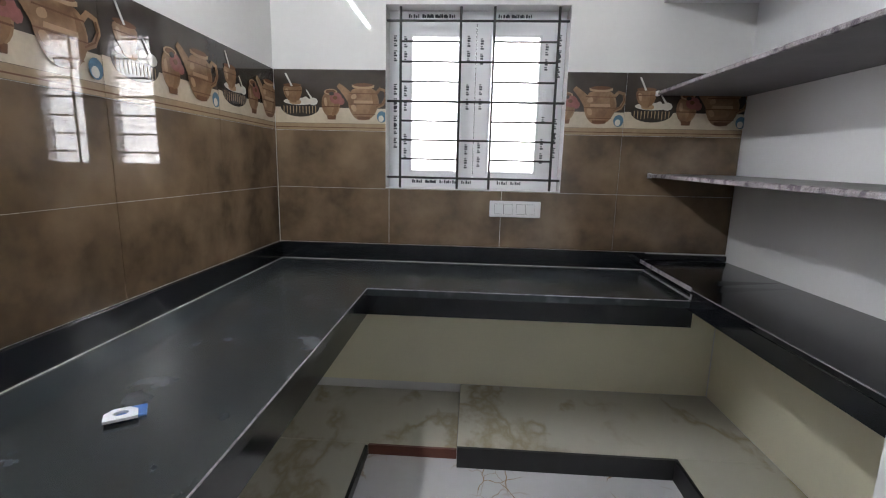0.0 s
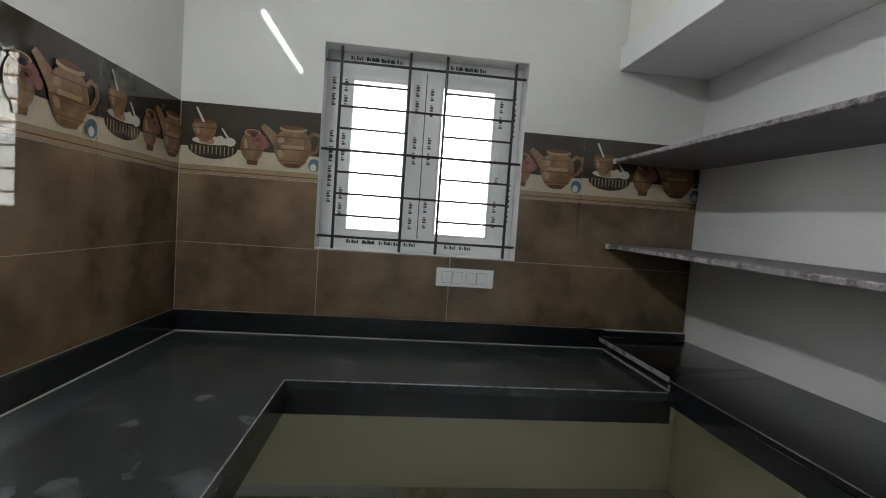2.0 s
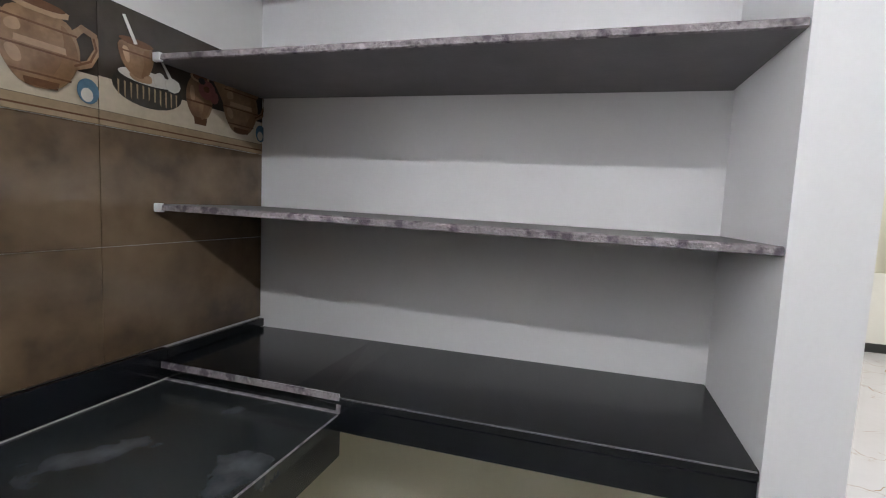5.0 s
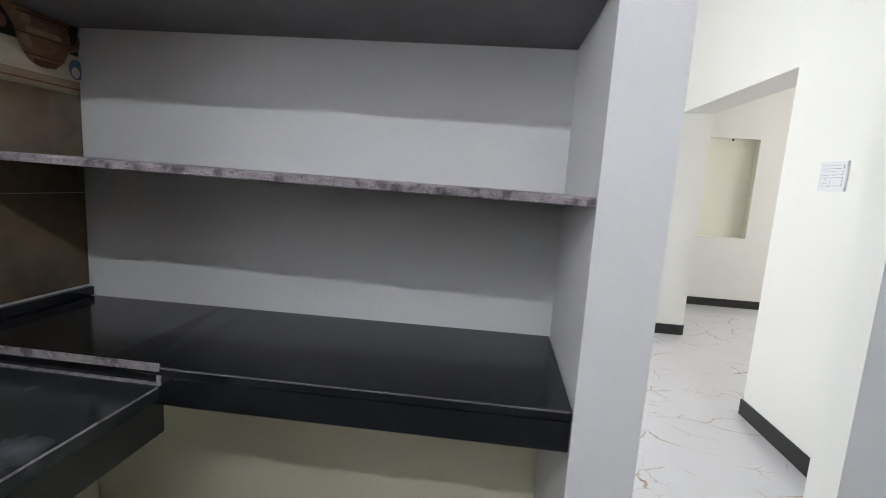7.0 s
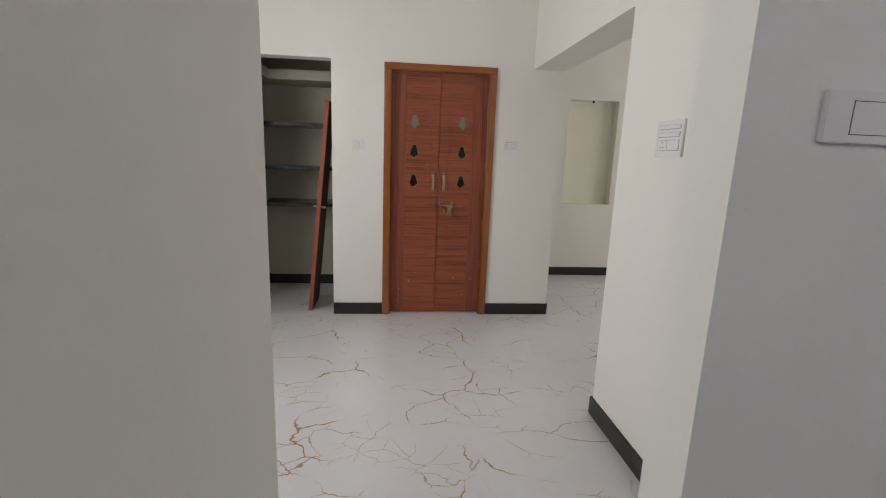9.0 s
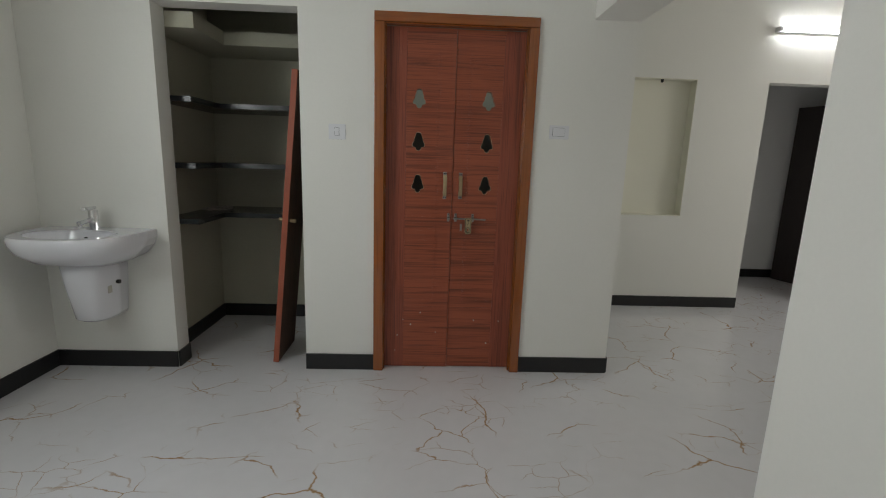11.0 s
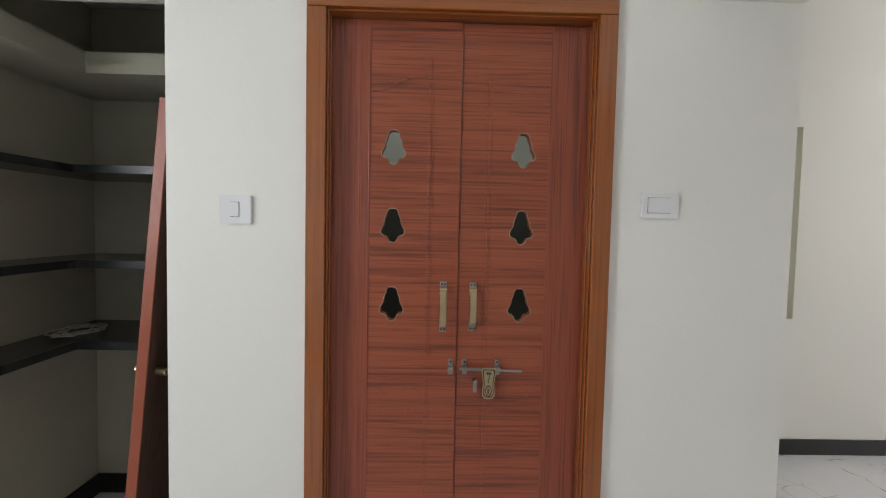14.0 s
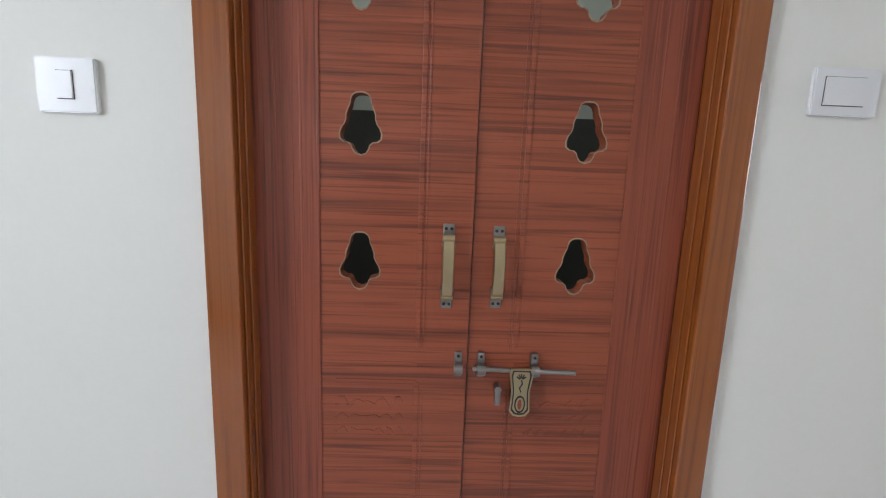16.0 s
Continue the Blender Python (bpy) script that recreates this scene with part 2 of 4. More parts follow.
CLAY_MID = mat("printed clay half tone", (0.185, 0.105, 0.056), 0.03, vary=0.3, scale=18, fine=90, bump=0)
FILM = bpy.data.materials.new("milky plastic film")
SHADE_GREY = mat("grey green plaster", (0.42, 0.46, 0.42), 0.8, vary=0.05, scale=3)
BLACK_TILE = mat("dark grey wall tile", (0.055, 0.06, 0.055), 0.4, vary=0.2)
CLAY = mat("printed clay", (0.24, 0.145, 0.082), 0.03, vary=0.35, scale=16, fine=90, bump=0, second=(0.13, 0.07, 0.04), second_at=(0.48, 0.7))
CLAY_LIGHT = mat("printed light clay", (0.34, 0.22, 0.135), 0.03, vary=0.2, scale=20, fine=90, bump=0)
CLAY_DARK = mat("printed clay shade", (0.12, 0.058, 0.03), 0.03, vary=0.3, scale=20, fine=90, bump=0)
BOARD = mat("printed cream board", (0.50, 0.42, 0.32), 0.03, vary=0.18, scale=10, fine=60, bump=0)
BOARD_EDGE = mat("printed tan board edge", (0.30, 0.22, 0.14), 0.03, vary=0.25, scale=12, fine=70, bump=0)
BARK = mat("printed dark bark", (0.04, 0.035, 0.03), 0.03, vary=0.3, scale=40, fine=90, bump=0)
PALE = mat("printed white", (0.55, 0.52, 0.47), 0.03, vary=0.1, scale=30, bump=0)
ROSE = mat("printed dusky rose", (0.22, 0.085, 0.075), 0.03, vary=0.3, scale=40, bump=0)
BLUE = mat("blue plastic", (0.03, 0.11, 0.35), 0.3, vary=0.1)
BLUE_PRINT = mat("printed blue shell", (0.08, 0.15, 0.22), 0.03, vary=0.3, scale=40, bump=0)
GLASS = bpy.data.materials.new("clear window glass")
GLASS.use_nodes = True
GLASS.node_tree.nodes["Principled BSDF"].inputs["Transmission Weight"].default_value = 1.0
GLASS.node_tree.nodes["Principled BSDF"].inputs["Roughness"].default_value = 0.02
GLASS.node_tree.nodes["Principled BSDF"].inputs["IOR"].default_value = 1.1
FILM.use_nodes = True
fn, fl = FILM.node_tree.nodes, FILM.node_tree.links
film_through = fn.new("ShaderNodeBsdfTranslucent")
film_blot = fn.new("ShaderNodeTexNoise")
film_blot.inputs["Scale"].default_value, film_blot.inputs["Detail"].default_value = 14.0, 5.0
film_tone = fn.new("ShaderNodeMix")
film_tone.data_type = "RGBA"
film_tone.inputs["A"].default_value, film_tone.inputs["B"].default_value = (0.7, 0.69, 0.68, 1), (0.97, 0.97, 0.97, 1)
fl.new(film_blot.outputs[0], film_tone.inputs["Factor"])
fl.new(film_tone.outputs["Result"], film_through.inputs["Color"])
fl.new(film_through.outputs[0], fn["Material Output"].inputs["Surface"])
TUBE_K = glow("lit tube kitchen", (0.90, 0.95, 1.0), TUBE_KITCHEN)
TUBE_L = glow("lit tube living room", (0.92, 0.96, 1.0), TUBE_HALL)
OUTSIDE = glow("bright overcast distance", (0.95, 0.96, 1.0), 5.5)


# ---- mesh helpers ----
def finish(name, bm, material, parent=None, label=""):
    bmesh.ops.recalc_face_normals(bm, faces=bm.faces)
    me = bpy.data.meshes.new(name)
    bm.to_mesh(me)
    bm.free()
    me.materials.append(material)
    ob = new(name, me)
    if parent:
        ob.parent = parent
    if label:
        ob["label"] = label
    return ob


def part(name, bm, material, parent, label=""):
    return finish(name, bm, material, parent, label)


def add_box(bm, x0, x1, y0, y1, z0, z1, bevel=0.0):
    made = bmesh.ops.create_cube(bm, size=1.0, matrix=Matrix.LocRotScale(((x0 + x1) / 2, (y0 + y1) / 2, (z0 + z1) / 2), None, (abs(x1 - x0), abs(y1 - y0), abs(z1 - z0))))
    if bevel:
        edges = list({e for v in made["verts"] for e in v.link_edges})
        bmesh.ops.bevel(bm, geom=edges, offset=bevel, segments=2, affect="EDGES", profile=0.5)
    return bm


def box(x0, x1, y0, y1, z0, z1, bevel=0.0):
    return add_box(bmesh.new(), x0, x1, y0, y1, z0, z1, bevel)


def add_rod(bm, a, b, r, sides=10):
    a, b = Vector(a), Vector(b)
    d = b - a
    m = Matrix.Translation((a + b) / 2) @ d.to_track_quat("Z", "Y").to_matrix().to_4x4()
    bmesh.ops.create_cone(bm, cap_ends=True, segments=sides, radius1=r, radius2=r, depth=d.length, matrix=m)
    return bm


def rod(a, b, r, sides=10):
    return add_rod(bmesh.new(), a, b, r, sides)


def sheet(loops, d0, d1, place):
    """A plate of depth d0 to d1 from an outline and holes in (u, v); place(u, v, d) gives the point."""
    bm = bmesh.new()
    edges = []
    for loop in loops:
        vs = [bm.verts.new(place(u, v, d0)) for u, v in loop]
        edges += [bm.edges.new((vs[i], vs[(i + 1) % len(vs)])) for i in range(len(vs))]
    bmesh.ops.triangle_fill(bm, edges=edges, use_beauty=True, use_dissolve=False)
    step = Vector(place(0, 0, d1)) - Vector(place(0, 0, d0))
    made = bmesh.ops.extrude_face_region(bm, geom=list(bm.faces))
    bmesh.ops.translate(bm, vec=step, verts=[g for g in made["geom"] if isinstance(g, bmesh.types.BMVert)])
    return bm


def rect(u0, u1, v0, v1):
    return [(u0, v0), (u1, v0), (u1, v1), (u0, v1)]


def ring(u, v, ru, rv, n=24, start=0.0, end=2 * math.pi):
    return [(u + ru * math.cos(start + (end - start) * i / n), v + rv * math.sin(start + (end - start) * i / n)) for i in range(n)]


def loft(rings, cap=(True, True), smooth=True):
    bm = bmesh.new()
    vs = [[bm.verts.new(p) for p in r] for r in rings]
    n = len(vs[0])
    for a, b in zip(vs, vs[1:]):
        for k in range(n):
            bm.faces.new((a[k], a[(k + 1) % n], b[(k + 1) % n], b[k]))
    if cap[0]: bm.faces.new(vs[0])
    if cap[1]: bm.faces.new(vs[-1])
    for f in bm.faces:
        f.smooth = smooth
    return bm


def structure(name, bm, material, label, category):
    return tagged(finish(name, bm, material), label, category, kind="structure")


def thing(name, label, category, group=""):
    return tagged(new(name), label, category, group)


# plan: kitchen, hall, store, prayer room, living room
XL, XN, XH, YS, YW = -0.875, 1.563, 1.69, -0.075, 2.895
XD, YH, XF, TOP = 4.772, 3.06, 6.21, 3.15
WX0, WX1, WZ0, WZ1 = -0.27, 0.667, 1.224, 2.154


def on_window_wall(u, v, d):
    return (u, YW - d, v)


def on_left_wall(u, v, d):
    return (XL + d, u, v)


def on_door_wall(u, v, d):
    return (XD - d, u, v)


# ---- structure ----
structure("floor", box(-1.3, 9.5, -5.2, 3.5, -0.12, 0.0), FLOOR, "white marble-look floor with thin brown veins", "floor")
structure("ceiling", box(-1.3, 9.5, -5.2, 3.5, TOP, TOP + 0.15), CEIL, "plain off-white painted ceiling", "ceiling")

wall_window = structure("wall_north", sheet([rect(XL - 0.2, XN + 0.127, 0, TOP), rect(WX0, WX1, WZ0, WZ1), ring(-0.42, 2.93, 0.118, 0.118)], 0.0, -0.22, on_window_wall), GLOSS_WHITE, "kitchen window wall in glossy white tile above brown tiles", "wall")
wall_left = structure("wall_west", sheet([rect(YS - 0.2, YW, 0, TOP)], 0.0, -0.2, on_left_wall), GLOSS_WHITE, "kitchen wall in glossy white tile above brown tiles", "wall")
structure("wall_south_kitchen", box(XL - 0.2, XN, YS - 0.2, YS, 0, TOP), WHITE, "plain white painted kitchen wall", "wall")
# wall between kitchen and hall with the doorway
wall_mid = structure("wall_kitchen_hall", sheet([[(YS - 0.2, 0), (0.505, 0), (0.505, 2.12), (1.235, 2.12), (1.235, 0), (YH, 0), (YH, TOP), (YS - 0.2, TOP)]], 0.0, XN - XH, lambda u, v, d: (XN - d, u, v)), WHITE, "white painted wall with a plain doorway to the hall", "wall")
wall_mid.data.materials.append(CREAM)
for f in wall_mid.data.polygons:
    f.material_index = 1 if f.center.x > XN + 0.002 else 0
pier = structure("wall_niche_pier", box(1.118, XN, 1.235, 1.371, 0, TOP), WHITE, "white painted pier at the end of the shelf niche", "wall")
pier.data.materials.append(CREAM)
for f in pier.data.polygons:
    f.material_index = 1 if f.normal.y < -0.5 else 0
structure("wall_over_loft", box(1.135, 1.235, 1.374, YW - 0.003, 2.277, TOP), CREAM, "cream painted wall above the loft slab", "wall")
structure("loft_slab", box(1.107, XN - 0.003, 1.374, YW - 0.003, 2.162, 2.275, 0.004), WHITE, "white painted concrete loft slab over the shelves", "loft")
structure("lintel_kitchen_doorway", box(1.4, XN - 0.003, 0.434, 1.232, 2.4, TOP), WHITE, "white painted lintel", "wall")

# hall
structure("wall_hall_south", box(XH + 0.002, 3.13, YS - 0.26, YS, 0, TOP), CREAM, "cream painted hall wall ending at an opening", "wall")
structure("beam", box(3.13, XD, YS - 0.26, YS, 2.1, TOP), CREAM, "cream painted beam over the wide opening", "beam")
structure("wall_hall_north", sheet([rect(XH + 0.003, XD, 0, TOP), rect(2.5, 3.4, 1.1, 2.35)], 0.0, -0.2, lambda u, v, d: (u, YH - d, v)), CREAM, "cream painted hall wall with a window", "wall")
wall_door = structure("wall_door", sheet([[(-0.336, 0), (0.24, 0), (0.24, 2.08), (1.124, 2.08), (1.124, 0), (1.558, 0), (1.558, 2.1), (2.34, 2.1), (2.34, 0), (YH + 0.2, 0), (YH + 0.2, TOP), (-0.336, TOP)]], 0.0, -0.13, on_door_wall), CREAM, "cream painted wall with double door and store opening", "wall")
# prayer room and store behind the door wall
structure("wall_prayer_south", box(XD + 0.133, XF - 0.003, -0.336, -0.2, 0, TOP), SHADE_GREY, "grey-green plastered wall", "wall")
structure("wall_prayer_store", box(XD + 0.133, XF - 0.003, 1.25, 1.37, 0, TOP), SHADE_GREY, "plastered partition wall", "wall")
structure("wall_prayer_back", box(5.9, 6.0, -0.197, 1.247, 0, TOP), SHADE_GREY, "grey-green plastered back wall", "wall")
structure("prayer_back_tiling", box(5.88, 5.897, -0.19, 1.24, 0, 1.56), BLACK_TILE, "black tiled lower wall", "wall")
structure("wall_store_back", box(5.735, 5.85, 1.373, 2.6, 0, TOP), STORE_DIM, "cream painted store wall, shade in its colour", "wall")
structure("wall_store_side", box(XD + 0.133, 5.732, 2.47, 2.6, 0, TOP), STORE_DIM, "cream painted store wall, shade in its colour", "wall")
structure("wall_store_south", box(XD + 0.133, 5.732, 1.373, 1.385, 0, TOP), STORE_DIM, "cream painted store wall, shade in its colour", "wall")
# living room
wall_far = structure("wall_far", sheet([[(-2.165, 0), (-0.203, 0), (-0.203, TOP), (-4.6, TOP), (-4.6, 0), (-3.3, 0), (-3.3, 2.07), (-2.165, 2.07)], rect(-1.517, -0.925, 0.87, 2.075)], 0.0, -0.12, lambda u, v, d: (XF - d, u, v)), CREAM, "cream painted wall with a shallow recess and an opening", "wall")
structure("wall_recess_back", box(XF + 0.1, XF + 0.14, -1.6, -0.85, 0.8, 2.15), RECESS_PAINT, "yellow-cream painted recess back", "wall")
structure("recess_lining", sheet([rect(-1.5165, -0.9255, 0.8705, 2.0745), rect(-1.5125, -0.9295, 0.8745, 2.0705)], 0.0, -0.0995, lambda u, v, d: (XF - d, u, v)), RECESS_PAINT, "yellow-cream painted sides of the wall recess", "wall")
structure("wall_living_south", sheet([rect(XH - 0.1, 9.0, 0, TOP), rect(3.8, 5.4, 1.1, 2.3)], 0.0, -0.2, lambda u, v, d: (u, -4.6 - d, v)), CREAM, "cream painted living room wall with an added window", "wall")
structure("wall_living_west", box(XH - 0.12, XH, -4.597, YS - 0.203, 0, TOP), CREAM, "cream painted living room wall", "wall")
structure("wall_bedroom_east", box(7.5, 7.62, -4.597, -0.2, 0, TOP), WHITE, "white painted wall beyond the opening", "wall")
structure("wall_bedroom_north", box(XF + 0.15, 7.497, -2.1, -2.0, 0, TOP), WHITE, "white painted wall beyond the opening", "wall")
structure("wall_bedroom_south", box(XF + 0.123, 7.497, -4.0, -3.9, 0, TOP), WHITE, "white painted wall beyond the opening", "wall")


def skirting(x0, x1, y0, y1, h=0.1, m=SKIRT):
    return tagged(finish("baseboard", box(x0, x1, y0, y1, 0.0, h, 0.002), m), "black granite skirting strip along the wall foot", "skirting", kind="structure")


T = 0.012
skirting(XD - T, XD, -0.336, 0.229)
skirting(XD - T, XD, 1.142, 1.558)
skirting(XD - T, XD, 2.34, YH)
skirting(XD, XD + 0.13, 2.34 - T, 2.34)
skirting(XD + 0.13, 5.735, 2.47 - T, 2.47)
skirting(5.735 - T, 5.735, 1.39, 2.458)
skirting(XD, XD + 0.2, -0.336 - T, -0.336)
skirting(XH, 3.13 + T, YS, YS + T)
skirting(3.13, 3.13 + T, YS - 0.26, YS)
skirting(XH, XD - T, YH - T, YH)
skirting(XF - T, XF, -2.165, -0.34)
skirting(XF - T, XF, -4.6, -3.3)
skirting(7.5 - T, 7.5, -3.9, -2.1)
skirting(XF + 0.12, 7.5, -3.9, -3.9 + T)
skirting(XH, XH + T, 1.235, YH - T)
skirting(XL + 0.01, XN, YS, YS + T)

# marble plinths on the floor under the counters
pl = thing("plinth", "cream marble plinth with black stone riser under the counter", "plinth")
part("top_slab", box(0.17, XN - 0.003, 2.29, YW - 0.003, 0, 0.1, 0.002), PLINTH_TILE, pl)
part("riser", box(0.17, 1.13, 2.276, 2.29, 0, 0.098), SKIRT, pl)
pl = thing("plinth", "cream marble plinth beneath the shelf niche counter", "plinth")
part("top_slab", box(1.145, XN - 0.003, 1.374, 2.288, 0, 0.1, 0.002), PLINTH_TILE, pl)
part("riser", box(1.131, 1.145, 1.374, 2.288, 0, 0.098), SKIRT, pl)
pl = thing("plinth", "lower cream marble plinth with red-brown stone riser", "plinth")
part("top_slab", box(XL + 0.003, 0.167, 2.35, YW - 0.003, 0, 0.05, 0.002), PLINTH_TILE, pl)
part("riser", box(-0.25, 0.167, 2.337, 2.35, 0, 0.048), RED_SKIRT, pl, "red-brown stone riser")
pl = thing("plinth", "cream marble plinth with black stone edge along the wall", "plinth")
part("top_slab", box(XL + 0.003, -0.265, YS + 0.02, 2.347, 0, 0.05, 0.002), PLINTH_TILE, pl)
part("riser", box(-0.265, -0.251, YS + 0.02, 2.335, 0, 0.048), SKIRT, pl)
structure("wall_under_counter", box(XL + 0.003, XN - 0.004, YW - 0.002, YW - 0.0005, 0.1, 0.7), UNDER, "cream painted wall beneath the counter", "wall")
structure("wall_under_side_counter", box(XL + 0.0005, XL + 0.002, YS + 0.02, YW - 0.01, 0.05, 0.7), UNDER, "cream painted wall beneath the counter", "wall")
structure("wall_under_niche", box(XN - 0.002, XN - 0.0005, 1.374, YW - 0.01, 0.1, 0.8), UNDER, "cream painted wall beneath the niche counter", "wall")

# ---- counters ----
c = thing("counter", "black granite L-shaped kitchen counter, dusty and unfinished", "counter")
slab = sheet([[(XL + 0.003, YS + 0.02), (-0.24, YS + 0.02), (-0.24, 2.297), (1.137, 2.297), (1.137, YW - 0.003), (XL + 0.003, YW - 0.003)]], 0.79, 0.822, lambda u, v, d: (u, v, d))
part("worktop", slab, GRANITE_DUSTY, c, "black granite top dulled by stone dust")
part("fascia", box(-0.262, -0.241, YS + 0.02, 2.318, 0.705, 0.7895), GRANITE, c)
part("fascia", box(-0.2405, 1.136, 2.2975, 2.318, 0.705, 0.7895), GRANITE, c)
part("end_fascia", box(1.117, 1.136, 2.3185, YW - 0.3, 0.705, 0.7895), GRANITE, c)
part("upstand", box(XL + 0.003, 1.137, YW - 0.022, YW - 0.003, 0.8225, 0.915, 0.0015), GRANITE, c)
part("upstand", box(XL + 0.003, XL + 0.022, YS + 0.02, YW - 0.0225, 0.8225, 0.915, 0.0015), GRANITE, c)
part("dust_line", box(XL + 0.0225, 1.137, YW - 0.025, YW - 0.0222, 0.8225, 0.8255), PALE, c, "pale grout line")
part("dust_line", box(XL + 0.0222, XL + 0.025, YS + 0.02, YW - 0.03, 0.8225, 0.8255), PALE, c, "pale grout line")
# pale strips put the counter edge highlight, with some dust, into the colour
for b in (box(-0.2425, -0.2398, YS + 0.02, 2.296, 0.8195, 0.8228), box(-0.2398, 1.137, 2.2955, 2.2985, 0.8195, 0.8228)):
    part("highlight_mortar_line", b, GRANITE_EDGE, c, "edge highlight and dust as a pale strip")
part("highlight_mortar_line", box(1.125, 1.1372, 2.2985, YW - 0.024, 0.8205, 0.8245), GRANITE_EDGE, c, "pale mortar line")
c = thing("niche_counter", "black granite counter slab in the shelf niche", "counter")


def settle(bm):
    """The niche slab dips towards its open front, away from the joint."""
    for v in bm.verts:
        front = max(0.0, min(1.0, (XN - v.co.x) / 0.445))
        v.co.z -= 0.0085 * (v.co.y - 1.376) + 0.013 * front * max(0.0, min(1.0, (2.42 - v.co.y) / 0.14))
    return bm


def long_box(x0, x1, y0, y1, z0, z1, n=16, lip=0.003):
    """A slab along y in n spans with an eased front edge at x0."""
    return loft([[(x0 + lip, y, z0), (x0, y, z0 + lip), (x0, y, z1 - lip), (x0 + lip, y, z1), (x1, y, z1), (x1, y, z0)] for y in [y0 + (y1 - y0) * k / n for k in range(n + 1)]], smooth=False)


part("worktop", settle(long_box(1.116, XN - 0.003, 1.374, YW - 0.003, 0.868, 0.891)), GRANITE, c)
# edge highlight of the niche slab, put in as a paler strip
part("highlight_mortar_line", settle(long_box(1.1145, 1.1175, 1.378, 2.29, 0.8875, 0.8905, lip=0.0008)), SHELF_TOP, c, "edge highlight as a paler strip")
part("fascia", settle(long_box(1.120, 1.141, 1.374, 2.2965, 0.797, 0.8678)), GRANITE, c)
part("step_riser", box(1.138, 1.158, 2.298, YW - 0.003, 0.8225, 0.858), GRANITE, c)
part("upstand", box(1.14, XN - 0.003, YW - 0.022, YW - 0.0032, 0.881, 0.91, 0.0015), GRANITE, c)
part("joint_line", box(1.113, 1.1178, 2.29, YW - 0.025, 0.862, 0.880), GRANITE_EDGE, c, "grey rough sawn edge")
part("mortar_lump", box(1.118, 1.142, 2.287, 2.303, 0.823, 0.868, 0.006), GRANITE_EDGE, c, "grey mortar lump")

for z in (1.334, 1.745):
    s = thing("wall_shelf", "rough-edged grey granite shelf slab in the niche", "shelf", "niche shelves")
    sag = Matrix.Identity(4)
    sag[2][1], sag[2][3] = 0.012, -0.012 * YW
    b = box(1.124, XN - 0.003, 1.374, YW - 0.003, z - 0.018, z)
    b.transform(sag)
    part("slab", b, SHELF_TOP, s)
    bm = bmesh.new()
    steps = 60
    pts = []
    for i in range(steps + 1):
        y = 1.374 + (YW - 0.003 - 1.374) * i / steps
        w = 0.0025 * noise.noise((y * 40, z * 9, 0))
        pts.append([bm.verts.new((1.124, y, z - 0.0185)), bm.verts.new((1.1165 + w, y, z - 0.0165 + w)), bm.verts.new((1.1165 - w, y, z - 0.004 + w)), bm.verts.new((1.124, y, z + 0.0005))])
    for a, b in zip(pts, pts[1:]):
        for k in range(4):
            bm.faces.new((a[k], a[(k + 1) % 4], b[(k + 1) % 4], b[k]))
    bm.faces.new(pts[0])
    bm.faces.new(pts[-1])
    bm.transform(sag)
    part("sawn_edge", bm, GRANITE_EDGE, s, "rough sawn pale edge")
    part("cement_dab", box(1.112, 1.128, YW - 0.03, YW - 0.003, z - 0.023, z + 0.002, 0.004), WHITE, s, "white cement dab")

# ---- kitchen window ----
win = tagged(new("window_1"), "white plastic two-sash window with printed protective tape", "window", kind="structure")


def frame_bm(x0, x1, z0, z1, w, y0, y1):
    return sheet([rect(x0, x1, z0, z1), rect(x0 + w, x1 - w, z0 + w, z1 - w)], y0, y1, lambda u, v, d: (u, d, v))


part("window_frame", frame_bm(WX0 + 0.002, WX1 - 0.002, WZ0 + 0.002, WZ1 - 0.002, 0.062, YW + 0.10, YW + 0.16), UPVC, win)
for x0, x1, g0, g1 in ((-0.207, 0.196, -0.142, 0.104), (0.2, 0.604, 0.281, 0.53)):
    sash = part("sash", sheet([rect(x0, x1, WZ0 + 0.064, WZ1 - 0.064), rect(g0, g1, 1.325, 2.02)], YW + 0.085, YW + 0.14, lambda u, v, d: (u, d, v)), UPVC, win)
    part("glazing_bead", sheet([rect(g0 - 0.012, g1 + 0.012, 1.313, 2.032), rect(g0, g1, 1.325, 2.02)], YW + 0.081, YW + 0.0849, lambda u, v, d: (u, d, v)), PLASTIC, sash)
    pane = part("pane", box(g0 - 0.004, g1 + 0.004, YW + 0.11, YW + 0.116, 1.321, 2.024), GLASS, sash)
    pane.visible_shadow = False
part("meeting_seam", box(0.1962, 0.1998, YW + 0.083, YW + 0.13, WZ0 + 0.07, WZ1 - 0.07), GAP, win)
part("sash_handle", box(0.555, 0.575, YW + 0.065, YW + 0.0845, 1.62, 1.75, 0.005), UPVC, win)
part("window_sill", box(WX0 + 0.001, WX1 - 0.001, YW - 0.004, YW + 0.10, WZ0 + 0.0005, WZ0 + 0.004), UPVC, win)
# unreadable tape print as short bars
rnd = random.Random(4)
